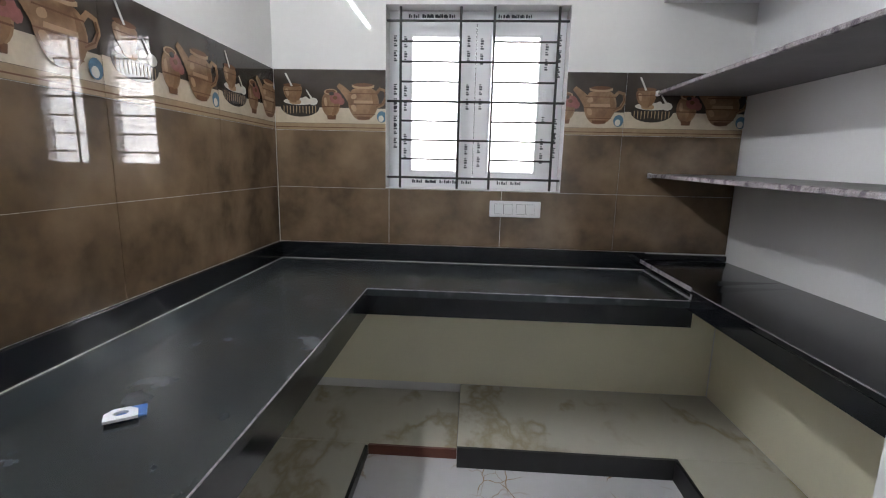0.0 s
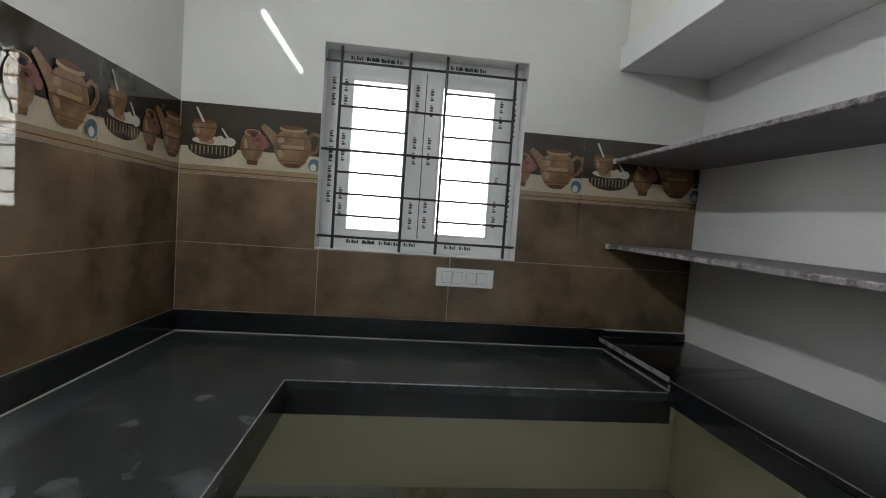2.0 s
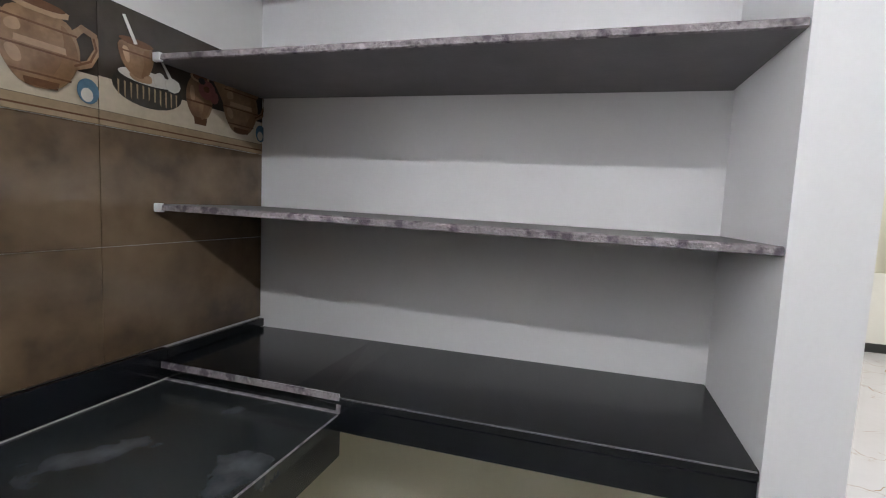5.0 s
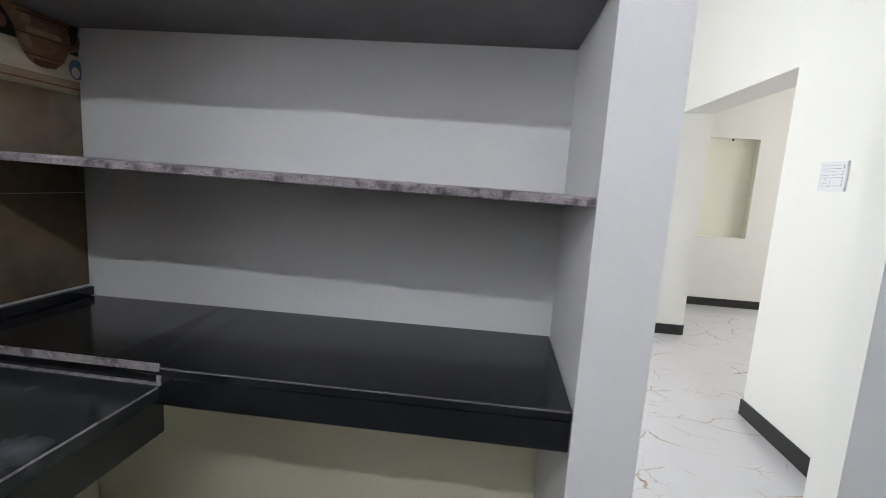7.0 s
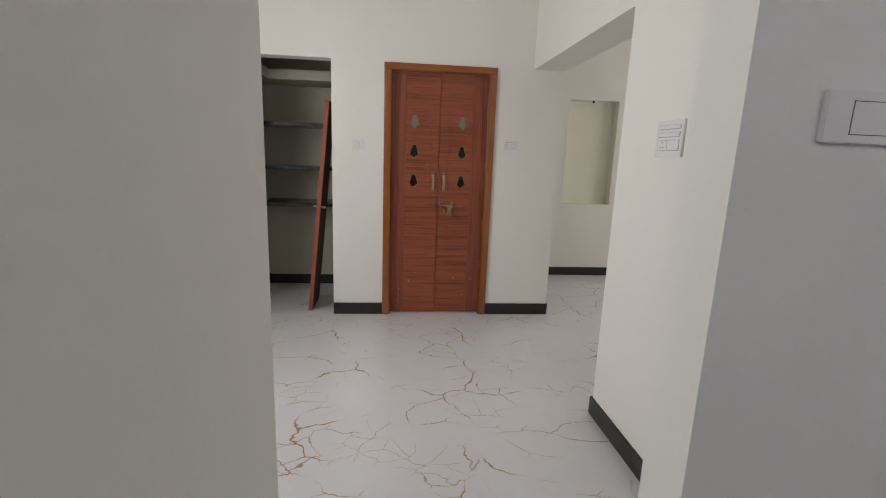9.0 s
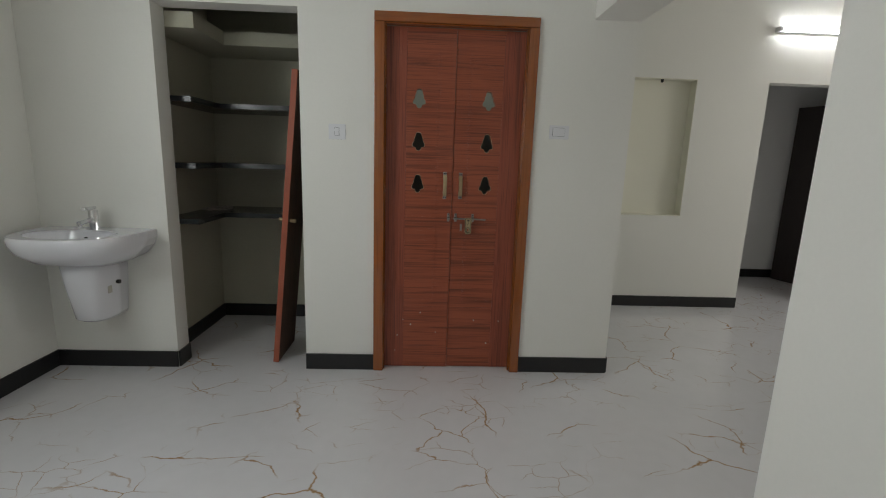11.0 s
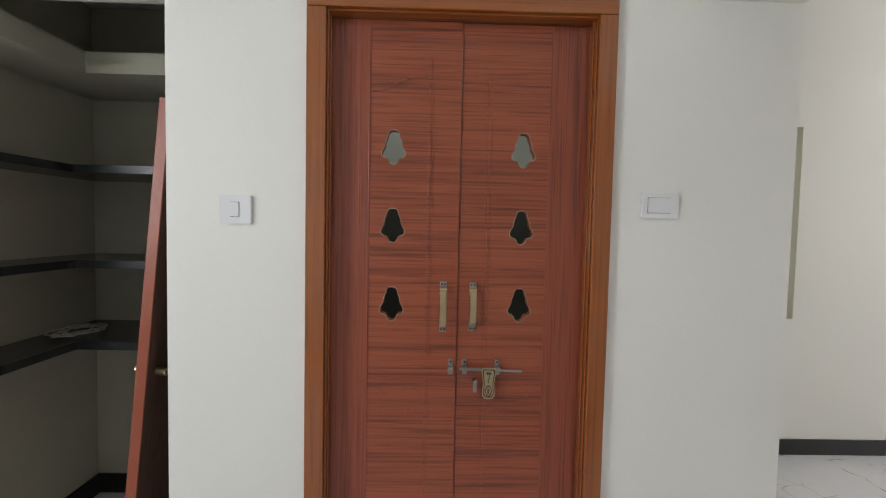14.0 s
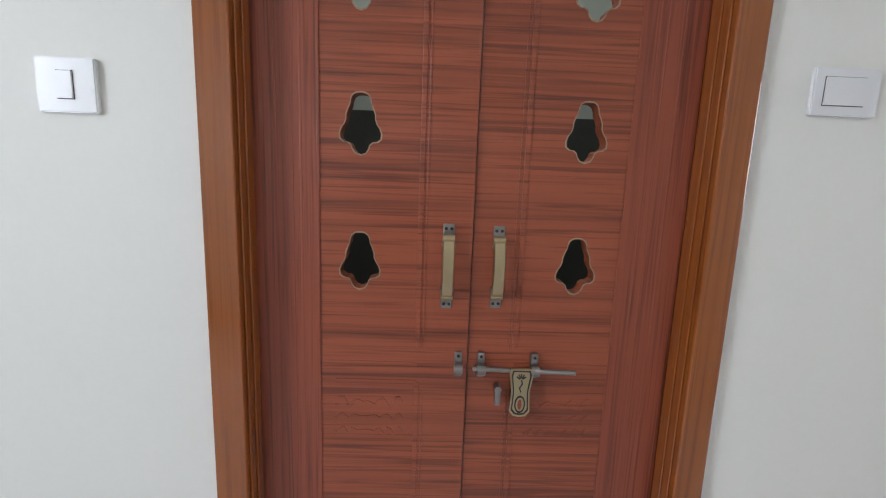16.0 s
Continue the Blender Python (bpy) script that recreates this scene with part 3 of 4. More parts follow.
for k in range(18):
    side = k % 4
    if side < 2:
        u, v = rnd.uniform(WX0 + 0.06, WX1 - 0.2), (WZ0 + 0.03 if side else WZ1 - 0.035)
        rects = [(u + i * 0.0125, u + i * 0.0125 + (0.0085, 0.005, 0.009)[i % 3], v, v + (0.018, 0.013, 0.017, 0.012)[i % 4]) for i in range(11) if i != 5]
    else:
        u, v = (WX0 + 0.025 if side == 2 else WX1 - 0.04), rnd.uniform(WZ0 + 0.08, WZ1 - 0.2)
        rects = [(u, u + (0.018, 0.013, 0.017, 0.012)[i % 4], v + i * 0.0125, v + i * 0.0125 + (0.0085, 0.005, 0.009)[i % 3]) for i in range(11) if i != 5]
    bm = bmesh.new()
    for a, b, e, f in rects:
        add_box(bm, a, b, YW + 0.0985, YW + 0.0998, e, f)
    part("tape_print", bm, INK, win, "unreadable dark print on tape")
for k in range(12):
    u = (-0.186, 0.15, 0.22, 0.56)[k % 4]
    v = WZ0 + 0.1 + 0.26 * (k // 4) + rnd.uniform(0, 0.08)
    bm = bmesh.new()
    for i in (0, 1, 2, 3, 4, 6, 7, 8, 9, 10):
        add_box(bm, u, u + (0.016, 0.011, 0.015)[i % 3], YW + 0.0835, YW + 0.0848, v + i * 0.0125, v + i * 0.0125 + (0.0085, 0.005, 0.009)[i % 3])
    part("tape_print", bm, INK, win, "unreadable dark print on tape")

grille = thing("window_grille", "black iron bar grille set in the window opening", "grille")
for u in (-0.197, 0.115, 0.287, 0.615):
    part("upright_bar", rod((u, YW + 0.03, WZ0 + 0.001), (u, YW + 0.03, WZ1 - 0.001), 0.0068), IRON, grille)
for i in range(9):
    z = 2.085 - 0.1 * i
    full = i % 4 == 0
    spans = [(WX0 + 0.001, WX1 - 0.001)] if full else [(-0.197, 0.615)] if i % 2 == 0 else [(-0.197, 0.115), (0.287, 0.615)]
    for a, b in spans:
        part("cross_bar", rod((a, YW + 0.03, z), (b, YW + 0.03, z), 0.0062 if full else 0.0052), IRON, grille)

structure("backdrop", box(-3.5, 3.5, 5.2, 5.25, -0.5, 4.5), OUTSIDE, "blown-out bright daylight outside the window", "backdrop")

# ---- brown tiles and printed border ----
def clipped(u0, u1, v0, v1, hole):
    if not hole or u1 <= hole[0] or u0 >= hole[1] or v1 <= hole[2] or v0 >= hole[3]:
        return [(u0, u1, v0, v1)]
    a, b, e, f = hole
    out = []
    if u0 < a: out.append((u0, a, v0, v1))
    if u1 > b: out.append((b, u1, v0, v1))
    m0, m1 = max(u0, a), min(u1, b)
    if v0 < e: out.append((m0, m1, v0, e))
    if v1 > f: out.append((m0, m1, f, v1))
    return out


def poly_clip(loop, lo, hi):
    """Cut an outline to lo <= u <= hi."""
    for sign, lim in ((1, lo), (-1, -hi)):
        out = []
        for i, (u, v) in enumerate(loop):
            pu, pv = loop[i - 1]
            a, b = sign * pu - lim, sign * u - lim
            if (a < 0) != (b < 0):
                t = a / (a - b)
                out.append((pu + t * (u - pu), pv + t * (v - pv)))
            if b >= 0:
                out.append((u, v))
        loop = out
        if len(loop) < 3:
            return []
    return loop


def band(points, w):
    """A ribbon of width w along points."""
    left, right = [], []
    for i, p in enumerate(points):
        a, b = Vector(points[max(0, i - 1)]), Vector(points[min(len(points) - 1, i + 1)])
        d = (b - a).normalized()
        k = w if not callable(w) else w(i / (len(points) - 1))
        left.append((p[0] - d.y * k / 2, p[1] + d.x * k / 2))
        right.append((p[0] + d.y * k / 2, p[1] - d.x * k / 2))
    return left + right[::-1]


def rounded(loop, times=2):
    """Corner cutting, for soft outlines."""
    for _ in range(times):
        out = []
        for i, (u, v) in enumerate(loop):
            a, b = loop[(i + 1) % len(loop)]
            out += [(0.75 * u + 0.25 * a, 0.75 * v + 0.25 * b), (0.25 * u + 0.75 * a, 0.25 * v + 0.75 * b)]
        loop = out
    return loop


def motifs():
    """The printed still life on one border tile, in metres from its lower left corner."""
    s = 0.61 / 600
    P = lambda x, y: ((x - 5) * s, (385 - y) * s)
    E = lambda x0, x1, y0, y1, **k: [P(x, y) for x, y in ring((x0 + x1) / 2, (y0 + y1) / 2, (x1 - x0) / 2, (y1 - y0) / 2, **k)]
    out = [("board", BOARD, [P(-20, 348), P(640, 348), P(640, 272), P(-20, 268)]),
           ("board_edge", BOARD_EDGE, [P(-20, 384), P(640, 384), P(640, 349), P(-20, 349)]),
           ("board_line", CLAY_DARK, [P(-20, 372), P(640, 372), P(640, 368), P(-20, 368)]),
           ("log", BARK, E(38, 244, 222, 318)), ("log_top", PALE, E(54, 226, 222, 258))]
    for i in range(11):
        x = 52 + i * 17
        out.append(("bark_streak", BOARD_EDGE, [P(x, 262), P(x + 5, 264), P(x + 4, 300 + 6 * math.sin(i)), P(x + 1, 298)]))
    out += [("saucer", CLAY_LIGHT, E(84, 148, 228, 256)),
            ("cup", CLAY, rounded([P(50, 158), P(157, 155), P(152, 205), P(136, 238), P(112, 250), P(82, 238), P(58, 208)])),
            ("cup_shade", CLAY_MID, rounded([P(120, 170), P(154, 166), P(150, 206), P(134, 236), P(112, 247), P(126, 214)])), ("cup_gleam", CLAY_LIGHT, rounded([P(62, 176), P(82, 176), P(86, 214), P(74, 216)])), ("cup_line", CLAY_DARK, [P(56, 186), P(154, 184), P(153, 188), P(57, 190)]),
            ("petal", PALE, rounded([P(150, 226), P(176, 212), P(190, 230), P(172, 252), P(152, 250)])), ("petal_shade", CLAY_LIGHT, rounded([P(120, 240), P(142, 232), P(150, 250), P(128, 258)])),
            ("cup_rim", CLAY_DARK, E(56, 152, 150, 168)),
            ("stick", PALE, [P(66, 102), P(74, 100), P(106, 162), P(97, 165)]),
            ("blossom", PALE, ring(*P(212, 240), 0.026, 0.02, 9)), ("blossom_stem", PALE, [P(174, 184), P(180, 182), P(212, 226), P(204, 232)]),
            ("small_pot", CLAY, E(257, 356, 182, 318)), ("pot_foot", CLAY_DARK, [P(284, 308), P(334, 308), P(330, 330), P(288, 330)]),
            ("pot_shade", CLAY_MID, rounded([P(318, 200), P(350, 226), P(348, 276), P(324, 312), P(306, 314), P(326, 262)])), ("pot_gleam", CLAY_LIGHT, rounded([P(268, 224), P(284, 216), P(290, 262), P(274, 266)])), ("pot_band", CLAY_DARK, [P(259, 262), P(354, 262), P(353, 267), P(260, 267)]), ("pot_lip", CLAY_LIGHT, E(272, 342, 176, 206)), ("pot_mouth", CLAY_DARK, E(280, 334, 180, 200)), ("rose", ROSE, ring(*P(334, 222), 0.034, 0.03, 11)), ("rose_bud", ROSE, ring(*P(362, 238), 0.018, 0.02, 8)),
            ("spout", CLAY, band([P(346, 156), P(366, 172), P(392, 198), P(424, 238)], lambda t: (22 + 26 * t) * s)),
            ("handle", CLAY, band([P(540, 268), P(580, 250), P(600, 214), P(592, 182), P(566, 174), P(546, 196)], 17 * s)),
            ("teapot", CLAY, rounded([P(428, 166), P(532, 166), P(556, 208), P(562, 250), P(540, 300), P(508, 330), P(448, 332), P(416, 302), P(396, 252), P(402, 206)])),
            ("teapot_shade", CLAY_MID, rounded([P(516, 176), P(548, 206), P(558, 250), P(538, 298), P(506, 326), P(478, 328), P(520, 272), P(528, 222)])), ("teapot_gleam", CLAY_LIGHT, rounded([P(412, 208), P(438, 196), P(446, 222), P(416, 228)])), ("teapot_gleam", CLAY_LIGHT, rounded([P(408, 256), P(436, 252), P(446, 284), P(424, 290)])),
            ("teapot_line", CLAY_DARK, [P(404, 196), P(553, 196), P(555, 200), P(403, 200)]), ("teapot_line", CLAY_DARK, [P(398, 249), P(561, 249), P(561, 253), P(399, 253)]), ("teapot_line", CLAY_DARK, [P(418, 300), P(540, 300), P(538, 304), P(420, 304)]),
            ("teapot_band", CLAY_LIGHT, [P(430, 232), P(528, 232), P(530, 246), P(428, 246)]), ("teapot_foot", CLAY_DARK, [P(444, 312), P(514, 312), P(510, 328), P(448, 328)]),
            ("teapot_neck", CLAY_LIGHT, rounded([P(418, 150), P(538, 150), P(534, 174), P(424, 174)], 1)),
            ("teapot_mouth", CLAY_DARK, E(426, 530, 146, 164)), ("handle_shade", CLAY_DARK, band([P(546, 264), P(582, 244), P(597, 214), P(590, 188)], 5 * s)), ("rose_heart", CLAY_DARK, ring(*P(330, 220), 0.012, 0.010, 8)), ("rose_leaf", BARK, ring(*P(312, 200), 0.014, 0.010, 7)), ("shell", BLUE_PRINT, E(550, 600, 284, 342)), ("shell_eye", PALE, E(558, 586, 306, 338))]
    return out


def tiling(wall, place, columns, holes, name):
    for i, (u0, u1) in enumerate(columns):
        for v0, v1, border in ((0.9165, 1.2195, False), (1.2205, 1.5235, False), (1.5245, 1.835, True)):
            bm = bmesh.new()
            g = 0.0009
            for a, b, e, f in clipped(u0 + g, u1 - g, v0, v1, holes):
                p, q = Vector(place(a, e, 0.0)), Vector(place(b, f, 0.004))
                add_box(bm, min(p.x, q.x), max(p.x, q.x), min(p.y, q.y), max(p.y, q.y), min(p.z, q.z), max(p.z, q.z))
            tile = part("border_tile" if border else "tile", bm, DARK_TILE if border else BROWN_TILE, wall)
            if not border:
                continue
            d = 0.0042
            for kind, material, loop in motifs():
                d += 0.00012
                for a, b, e, f in clipped(u0 + g, u1 - g, v0, v1, holes):
                    if f - e < 0.3:
                        continue
                    cut = poly_clip([(u0 + x, v0 + y) for x, y in loop], a, b)
                    if len(cut) > 2:
                        part(kind + "_print", sheet([cut], d - 0.0008, d, place), material, tile)


# ---- doors and fittings of the hall ----
def bell(y, z):
    """Bell-shaped cut-out."""
    half = [(0.0, 0.053), (0.008, 0.052), (0.014, 0.048), (0.017, 0.041), (0.018, 0.033), (0.022, 0.025), (0.025, 0.016), (0.025, 0.008), (0.028, 0.000), (0.033, -0.007), (0.036, -0.016), (0.035, -0.025), (0.029, -0.030), (0.021, -0.031), (0.016, -0.035), (0.014, -0.042), (0.009, -0.049), (0.0, -0.052)]
    return [(y + a, z + b) for a, b in half] + [(y - a, z + b) for a, b in half[-2:0:-1]]


LEAF_X = XD + 0.045
dframe = tagged(new("door_frame"), "varnished orange-brown wooden door frame", "door frame", kind="structure")
for y0, y1 in ((0.23, 0.285), (1.084, 1.141)):
    part("jamb", box(XD - 0.022, XD + 0.11, y0, y1, 0, 2.04, 0.003), TEAK, dframe)
part("head", box(XD - 0.0225, XD + 0.11, 0.23, 1.141, 2.0405, 2.092, 0.003), TEAK_H, dframe)
for y in (0.2855, 1.0795):
    part("stop_bead", box(XD - 0.008, XD + 0.04, y, y + 0.004, 0, 2.04, 0.0015), TEAK, dframe)
    part("stop_bead", box(XD + 0.012, XD + 0.04, y - (-0.004 if y < 0.5 else 0.004), y + (0.008 if y < 0.5 else 0.0), 0, 2.036, 0.0015), TEAK, dframe)
part("stop_bead", box(XD - 0.008, XD + 0.04, 0.29, 1.079, 2.034, 2.0403, 0.0015), TEAK_H, dframe)


def on_leaf(u, v, d):
    return (LEAF_X - d, u, v)


def door_leaf(y0, y1, hinge_low, bells_y, label, dx):
    leaf = tagged(new("door_leaf"), label, "door", "double door leaves")
    place = lambda u, v, d: (LEAF_X + dx - d, u, v)
    holes = [bell(bells_y, z) for z in (1.65, 1.41, 1.165)]
    part("panel", sheet([rect(y0, y1, 0.006, 2.032)] + holes, -0.032, 0.0, place), LAM_H, leaf, "red-brown laminate with horizontal grain")
    for z, h in ((1.65, holes[0]), (1.41, holes[1]), (1.165, holes[2])):
        wide = [(bells_y + (u - bells_y) * 1.07, z + (v - z) * 1.05) for u, v in h]
        part("cut_edge", sheet([wide, h], -0.001, 0.0006, place), RAW, leaf, "pale chipped cut edge")
    s0, s1 = (y0, y0 + 0.115) if hinge_low else (y1 - 0.115, y1)
    part("stile", box(LEAF_X + dx - 0.0016, LEAF_X + dx - 0.0001, s0, s1, 0.006, 2.032), LAM_V, leaf, "laminate strip with upright grain")
    inner = s1 if hinge_low else s0
    sgn = 1 if hinge_low else -1
    for off, w in ((0.0, 0.006), (-0.03, 0.005), (-0.045, 0.004), (-0.075, 0.005)):
        u = inner + sgn * off
        part("ridge", box(LEAF_X + dx - 0.0019, LEAF_X + dx - 0.0004, u - w / 2, u + w / 2, 0.02, 2.01, 0.0012), LAM_V, leaf)
    mid = inner + sgn * 0.185
    def press(u0, u1, v0, v1, h=0.0013, m=LAM_H):
        part("pressed_line", box(LEAF_X + dx - h, LEAF_X + dx - 0.0002, min(u0, u1), max(u0, u1), v0, v1, h * 0.8), m, leaf)

    for z0, z1 in ((1.0, 1.93), (0.45, 0.93)):
        press(mid - 0.005, mid + 0.005, z0, z1)
        press(mid + sgn * 0.011 - 0.002, mid + sgn * 0.011 + 0.002, z0, z1 - 0.02, 0.0009)
    for z, a, b in ((0.967, inner - sgn * 0.03, mid), (0.93, inner + sgn * 0.03, mid), (0.45, inner + sgn * 0.03, mid), (0.40, inner, mid), (0.12, inner, mid)):
        press(a, b, z - 0.004, z + 0.004, 0.0012)
    arch = [(mid - sgn * 0.02, 1.87), (mid - sgn * 0.06, 1.865), (mid - sgn * 0.10, 1.845), (mid - sgn * 0.14, 1.825), (inner + sgn * 0.01, 1.82)]
    part("arch_relief", sheet([band(arch, 0.006)], 0.0001, 0.0016, place), LAM_H, leaf)
    spots = random.Random(11 if hinge_low else 5)
    for k in range(7):
        u, v, r = spots.uniform(y0 + 0.06, y1 - 0.06), spots.choice((0.16, 0.3, 0.24, 1.5, 1.8)) + spots.uniform(-0.08, 0.08), spots.uniform(0.002, 0.005)
        if min(abs(u - bells_y), 9) < 0.06 and v > 1:
            continue
        part("paint_spot", sheet([ring(u, v, r, r * spots.uniform(0.7, 1.6), 9)], 0.0002, 0.0022, place), PALE, leaf, "pale paint spot")
    # pressed scroll ornament
    cu = (inner + mid) / 2
    for j, (z, amp) in enumerate(((0.885, 0.014), (0.855, 0.006), (0.825, 0.009))):
        pts = [(cu - 0.065 + 0.13 * i / 24, z + amp * math.sin(i * (1.1 + 0.3 * j)) * math.cos(i * 0.12)) for i in range(25)]
        part("scroll_relief", sheet([band(pts, 0.006)], 0.0001, 0.0016, place), LAM_H, leaf)
    return leaf


leaf_l = door_leaf(0.683, 1.0785, False, 0.889, "red-brown laminate door leaf with three bell cut-outs", -0.003)
leaf_r = door_leaf(0.290, 0.681, True, 0.486, "red-brown laminate door leaf with bell cut-outs and bolt", 0.004)


def pull_handle(y, z0, z1, x):
    h = thing("pull_handle", "antique brass bow pull handle screwed to the door", "door handle", "pull handles")
    bm = bmesh.new()
    n = 14
    rows = []
    for i in range(n + 1):
        t = i / n
        out = 0.012 + 0.018 * math.sin(math.pi * t) ** 0.5
        z = z0 + 0.02 + (z1 - z0 - 0.04) * t
        rows.append([bm.verts.new((x - out - k, y + w, z)) for k, w in ((0.0, -0.011), (0.004, -0.009), (0.004, 0.009), (0.0, 0.011))])
    for a, b in zip(rows, rows[1:]):
        for k in range(4):
            bm.faces.new((a[k], a[(k + 1) % 4], b[(k + 1) % 4], b[k]))
    bm.faces.new(rows[0]); bm.faces.new(rows[-1])
    part("grip", bm, BRASS, h)
    for z, s in ((z0, 1), (z1, -1)):
        foot = part("foot_plate", box(x - 0.006, x, y - 0.0105, y + 0.0105, z - 0.002 if s > 0 else z - 0.028, z + 0.028 if s > 0 else z + 0.002, 0.002), STEEL, h, "dark bracket")
        part("knuckle", rod((x - 0.012, y - 0.011, z + s * 0.025), (x - 0.012, y + 0.011, z + s * 0.025), 0.009, 16), BRASS, foot)
        part("collar", box(x - 0.021, x - 0.003, y - 0.0125, y + 0.0125, z + s * 0.036 - 0.003, z + s * 0.036 + 0.003, 0.002), STEEL, foot)
        for dy in (-0.005, 0.005):
            part("screw", rod((x - 0.0075, y + dy, z + s * 0.007), (x - 0.0055, y + dy, z + s * 0.007), 0.003, 8), GAP, foot)
    return h


FX = LEAF_X - 0.0002
pull_handle(0.727, 1.082, 1.238, FX)
pull_handle(0.634, 1.084, 1.236, FX + 0.004)
bolt = thing("sliding_bolt", "brass and steel sliding bolt with ornate hasp plate", "door bolt")
part("bar", rod((FX - 0.016, 0.475, 0.962), (FX - 0.016, 0.672, 0.966), 0.0048, 12), STEEL, bolt)
for y in (0.700, 0.656, 0.553):
    k = part("keeper", rod((FX - 0.016, y - 0.008, 0.964), (FX - 0.016, y + 0.008, 0.964), 0.0105, 14), STEEL, bolt)
    part("keeper_tongue", box(FX - 0.008, FX + 0.003, y - 0.0075, y + 0.0075, 0.945, 0.995, 0.003), STEEL, k)
    part("screw", rod((FX - 0.0095, y, 0.987), (FX - 0.0075, y, 0.987), 0.003, 8), GAP, k)
hx = FX - 0.021
def on_hasp(u, v, d):
    return (hx - d, 0.580 + (u - 0.580) * 0.86, v)


hasp = [(0.603, 0.972), (0.556, 0.972), (0.553, 0.962), (0.560, 0.925), (0.557, 0.885), (0.566, 0.876), (0.580, 0.874), (0.594, 0.876), (0.603, 0.885), (0.600, 0.925), (0.606, 0.962)]
inset = [(0.580 + (u - 0.580) * 0.84, 0.925 + (v - 0.925) * 0.92) for u, v in hasp]
rim_in = [(0.580 + (u - 0.580) * 0.70, 0.925 + (v - 0.925) * 0.86) for u, v in hasp]
slot = ring(0.580, 0.899, 0.005, 0.011, 12)
hp = part("hasp_plate", sheet([hasp, slot], 0.0, 0.004, on_hasp), BRASS, bolt, "ornate cast brass plate")
part("rim_relief", sheet([inset, rim_in], 0.004, 0.0046, on_hasp), GAP, hp)
part("rim_relief", sheet([ring(0.580, 0.900, 0.012, 0.018), ring(0.580, 0.900, 0.009, 0.0145)], 0.004, 0.0048, on_hasp), GAP, hp)
for k in range(5):
    a = math.radians(30 + 30 * k)
    part("flower_relief", sheet([band([(0.580 + 0.003 * math.cos(a), 0.950 + 0.003 * math.sin(a)), (0.580 + 0.012 * math.cos(a), 0.950 + 0.012 * math.sin(a))], 0.0028)], 0.004, 0.0048, on_hasp), GAP, hp)
part("flower_relief", sheet([band([(0.580, 0.950), (0.577, 0.942), (0.583, 0.933), (0.579, 0.925)], 0.003)], 0.004, 0.0048, on_hasp), GAP, hp)
part("staple", rod((FX, 0.622, 0.925), (FX - 0.02, 0.622, 0.925), 0.007, 12), STEEL, bolt)
part("staple_drop", box(FX - 0.02, FX - 0.012, 0.616, 0.628, 0.892, 0.928, 0.003), STEEL, bolt)


def switch_plate(name, place, u0, u1, v0, v1, cells, label):
    """A wall plate with rocker cells (u0, u1, v0, v1 as fractions)."""
    s = thing(name, label, "switch")
    w, h = u1 - u0, v1 - v0
    bm = sheet([rect(u0, u1, v0, v1)], 0.0005, 0.011, place)
    bmesh.ops.bevel(bm, geom=[e for e in bm.edges if len(e.link_faces) == 2 and e.calc_face_angle(0) > 0.5], offset=0.002, segments=2, affect="EDGES")
    part("plate", bm, PLASTIC, s)
    for a, b, e, f, kind in cells:
        r = rect(u0 + w * a, u0 + w * b, v0 + h * e, v0 + h * f)
        g = 0.0012
        big = rect(u0 + w * a - g, u0 + w * b + g, v0 + h * e - g, v0 + h * f + g)
        part("seam", sheet([big], 0.0105, 0.0114, place), GAP, s)
        c = part("rocker" if kind == "rocker" else "module", sheet([r], 0.011, 0.0145 if kind == "rocker" else 0.0118, place), PLASTIC, s)
        if kind == "socket":
            cu, cv = u0 + w * (a + b) / 2, v0 + h * (e + f) / 2
            for du, dv in ((0, 0.012), (-0.009, -0.008), (0.009, -0.008)):
                part("socket_hole", sheet([ring(cu + du, cv + dv, 0.003, 0.003, 10)], 0.0116, 0.0121, place), GAP, c)
    return s


switch_plate("switch_plate", on_door_wall, 1.303, 1.398, 1.405, 1.49, [(0.38, 0.64, 0.26, 0.76, "rocker")], "white plastic single switch on the cream wall")
switch_plate("switch_plate", on_door_wall, 0.022, 0.135, 1.448, 1.525, [(0.24, 0.84, 0.22, 0.8, "rocker")], "white plastic wall plate with wide rocker")
switch_plate("switch_board", lambda u, v, d: (u, YS + d, v), 2.605, 2.79, 1.405, 1.55, [(0.1, 0.9, 0.55, 0.66, "rocker"), (0.1, 0.9, 0.76, 0.86, "rocker"), (0.1, 0.5, 0.18, 0.45, "rocker"), (0.55, 0.9, 0.18, 0.45, "socket")], "white plastic switch board with rockers and socket")
switch_plate("switch_board", lambda u, v, d: (XN - d, u, v), 0.115, 0.38, 1.416, 1.493, [(0.5, 0.83, 0.18, 0.8, "blank"), (0.1, 0.26, 0.18, 0.8, "socket"), (0.268, 0.42, 0.18, 0.8, "rocker")], "white plastic switch board with socket beside doorway")
switch_plate("switch_board", on_window_wall, 0.297, 0.57, 1.085, 1.172, [(0.1, 0.27, 0.2, 0.8, "blank"), (0.28, 0.45, 0.2, 0.8, "rocker"), (0.53, 0.70, 0.2, 0.8, "blank"), (0.71, 0.88, 0.2, 0.8, "rocker")], "white plastic socket board on brown kitchen tiles")


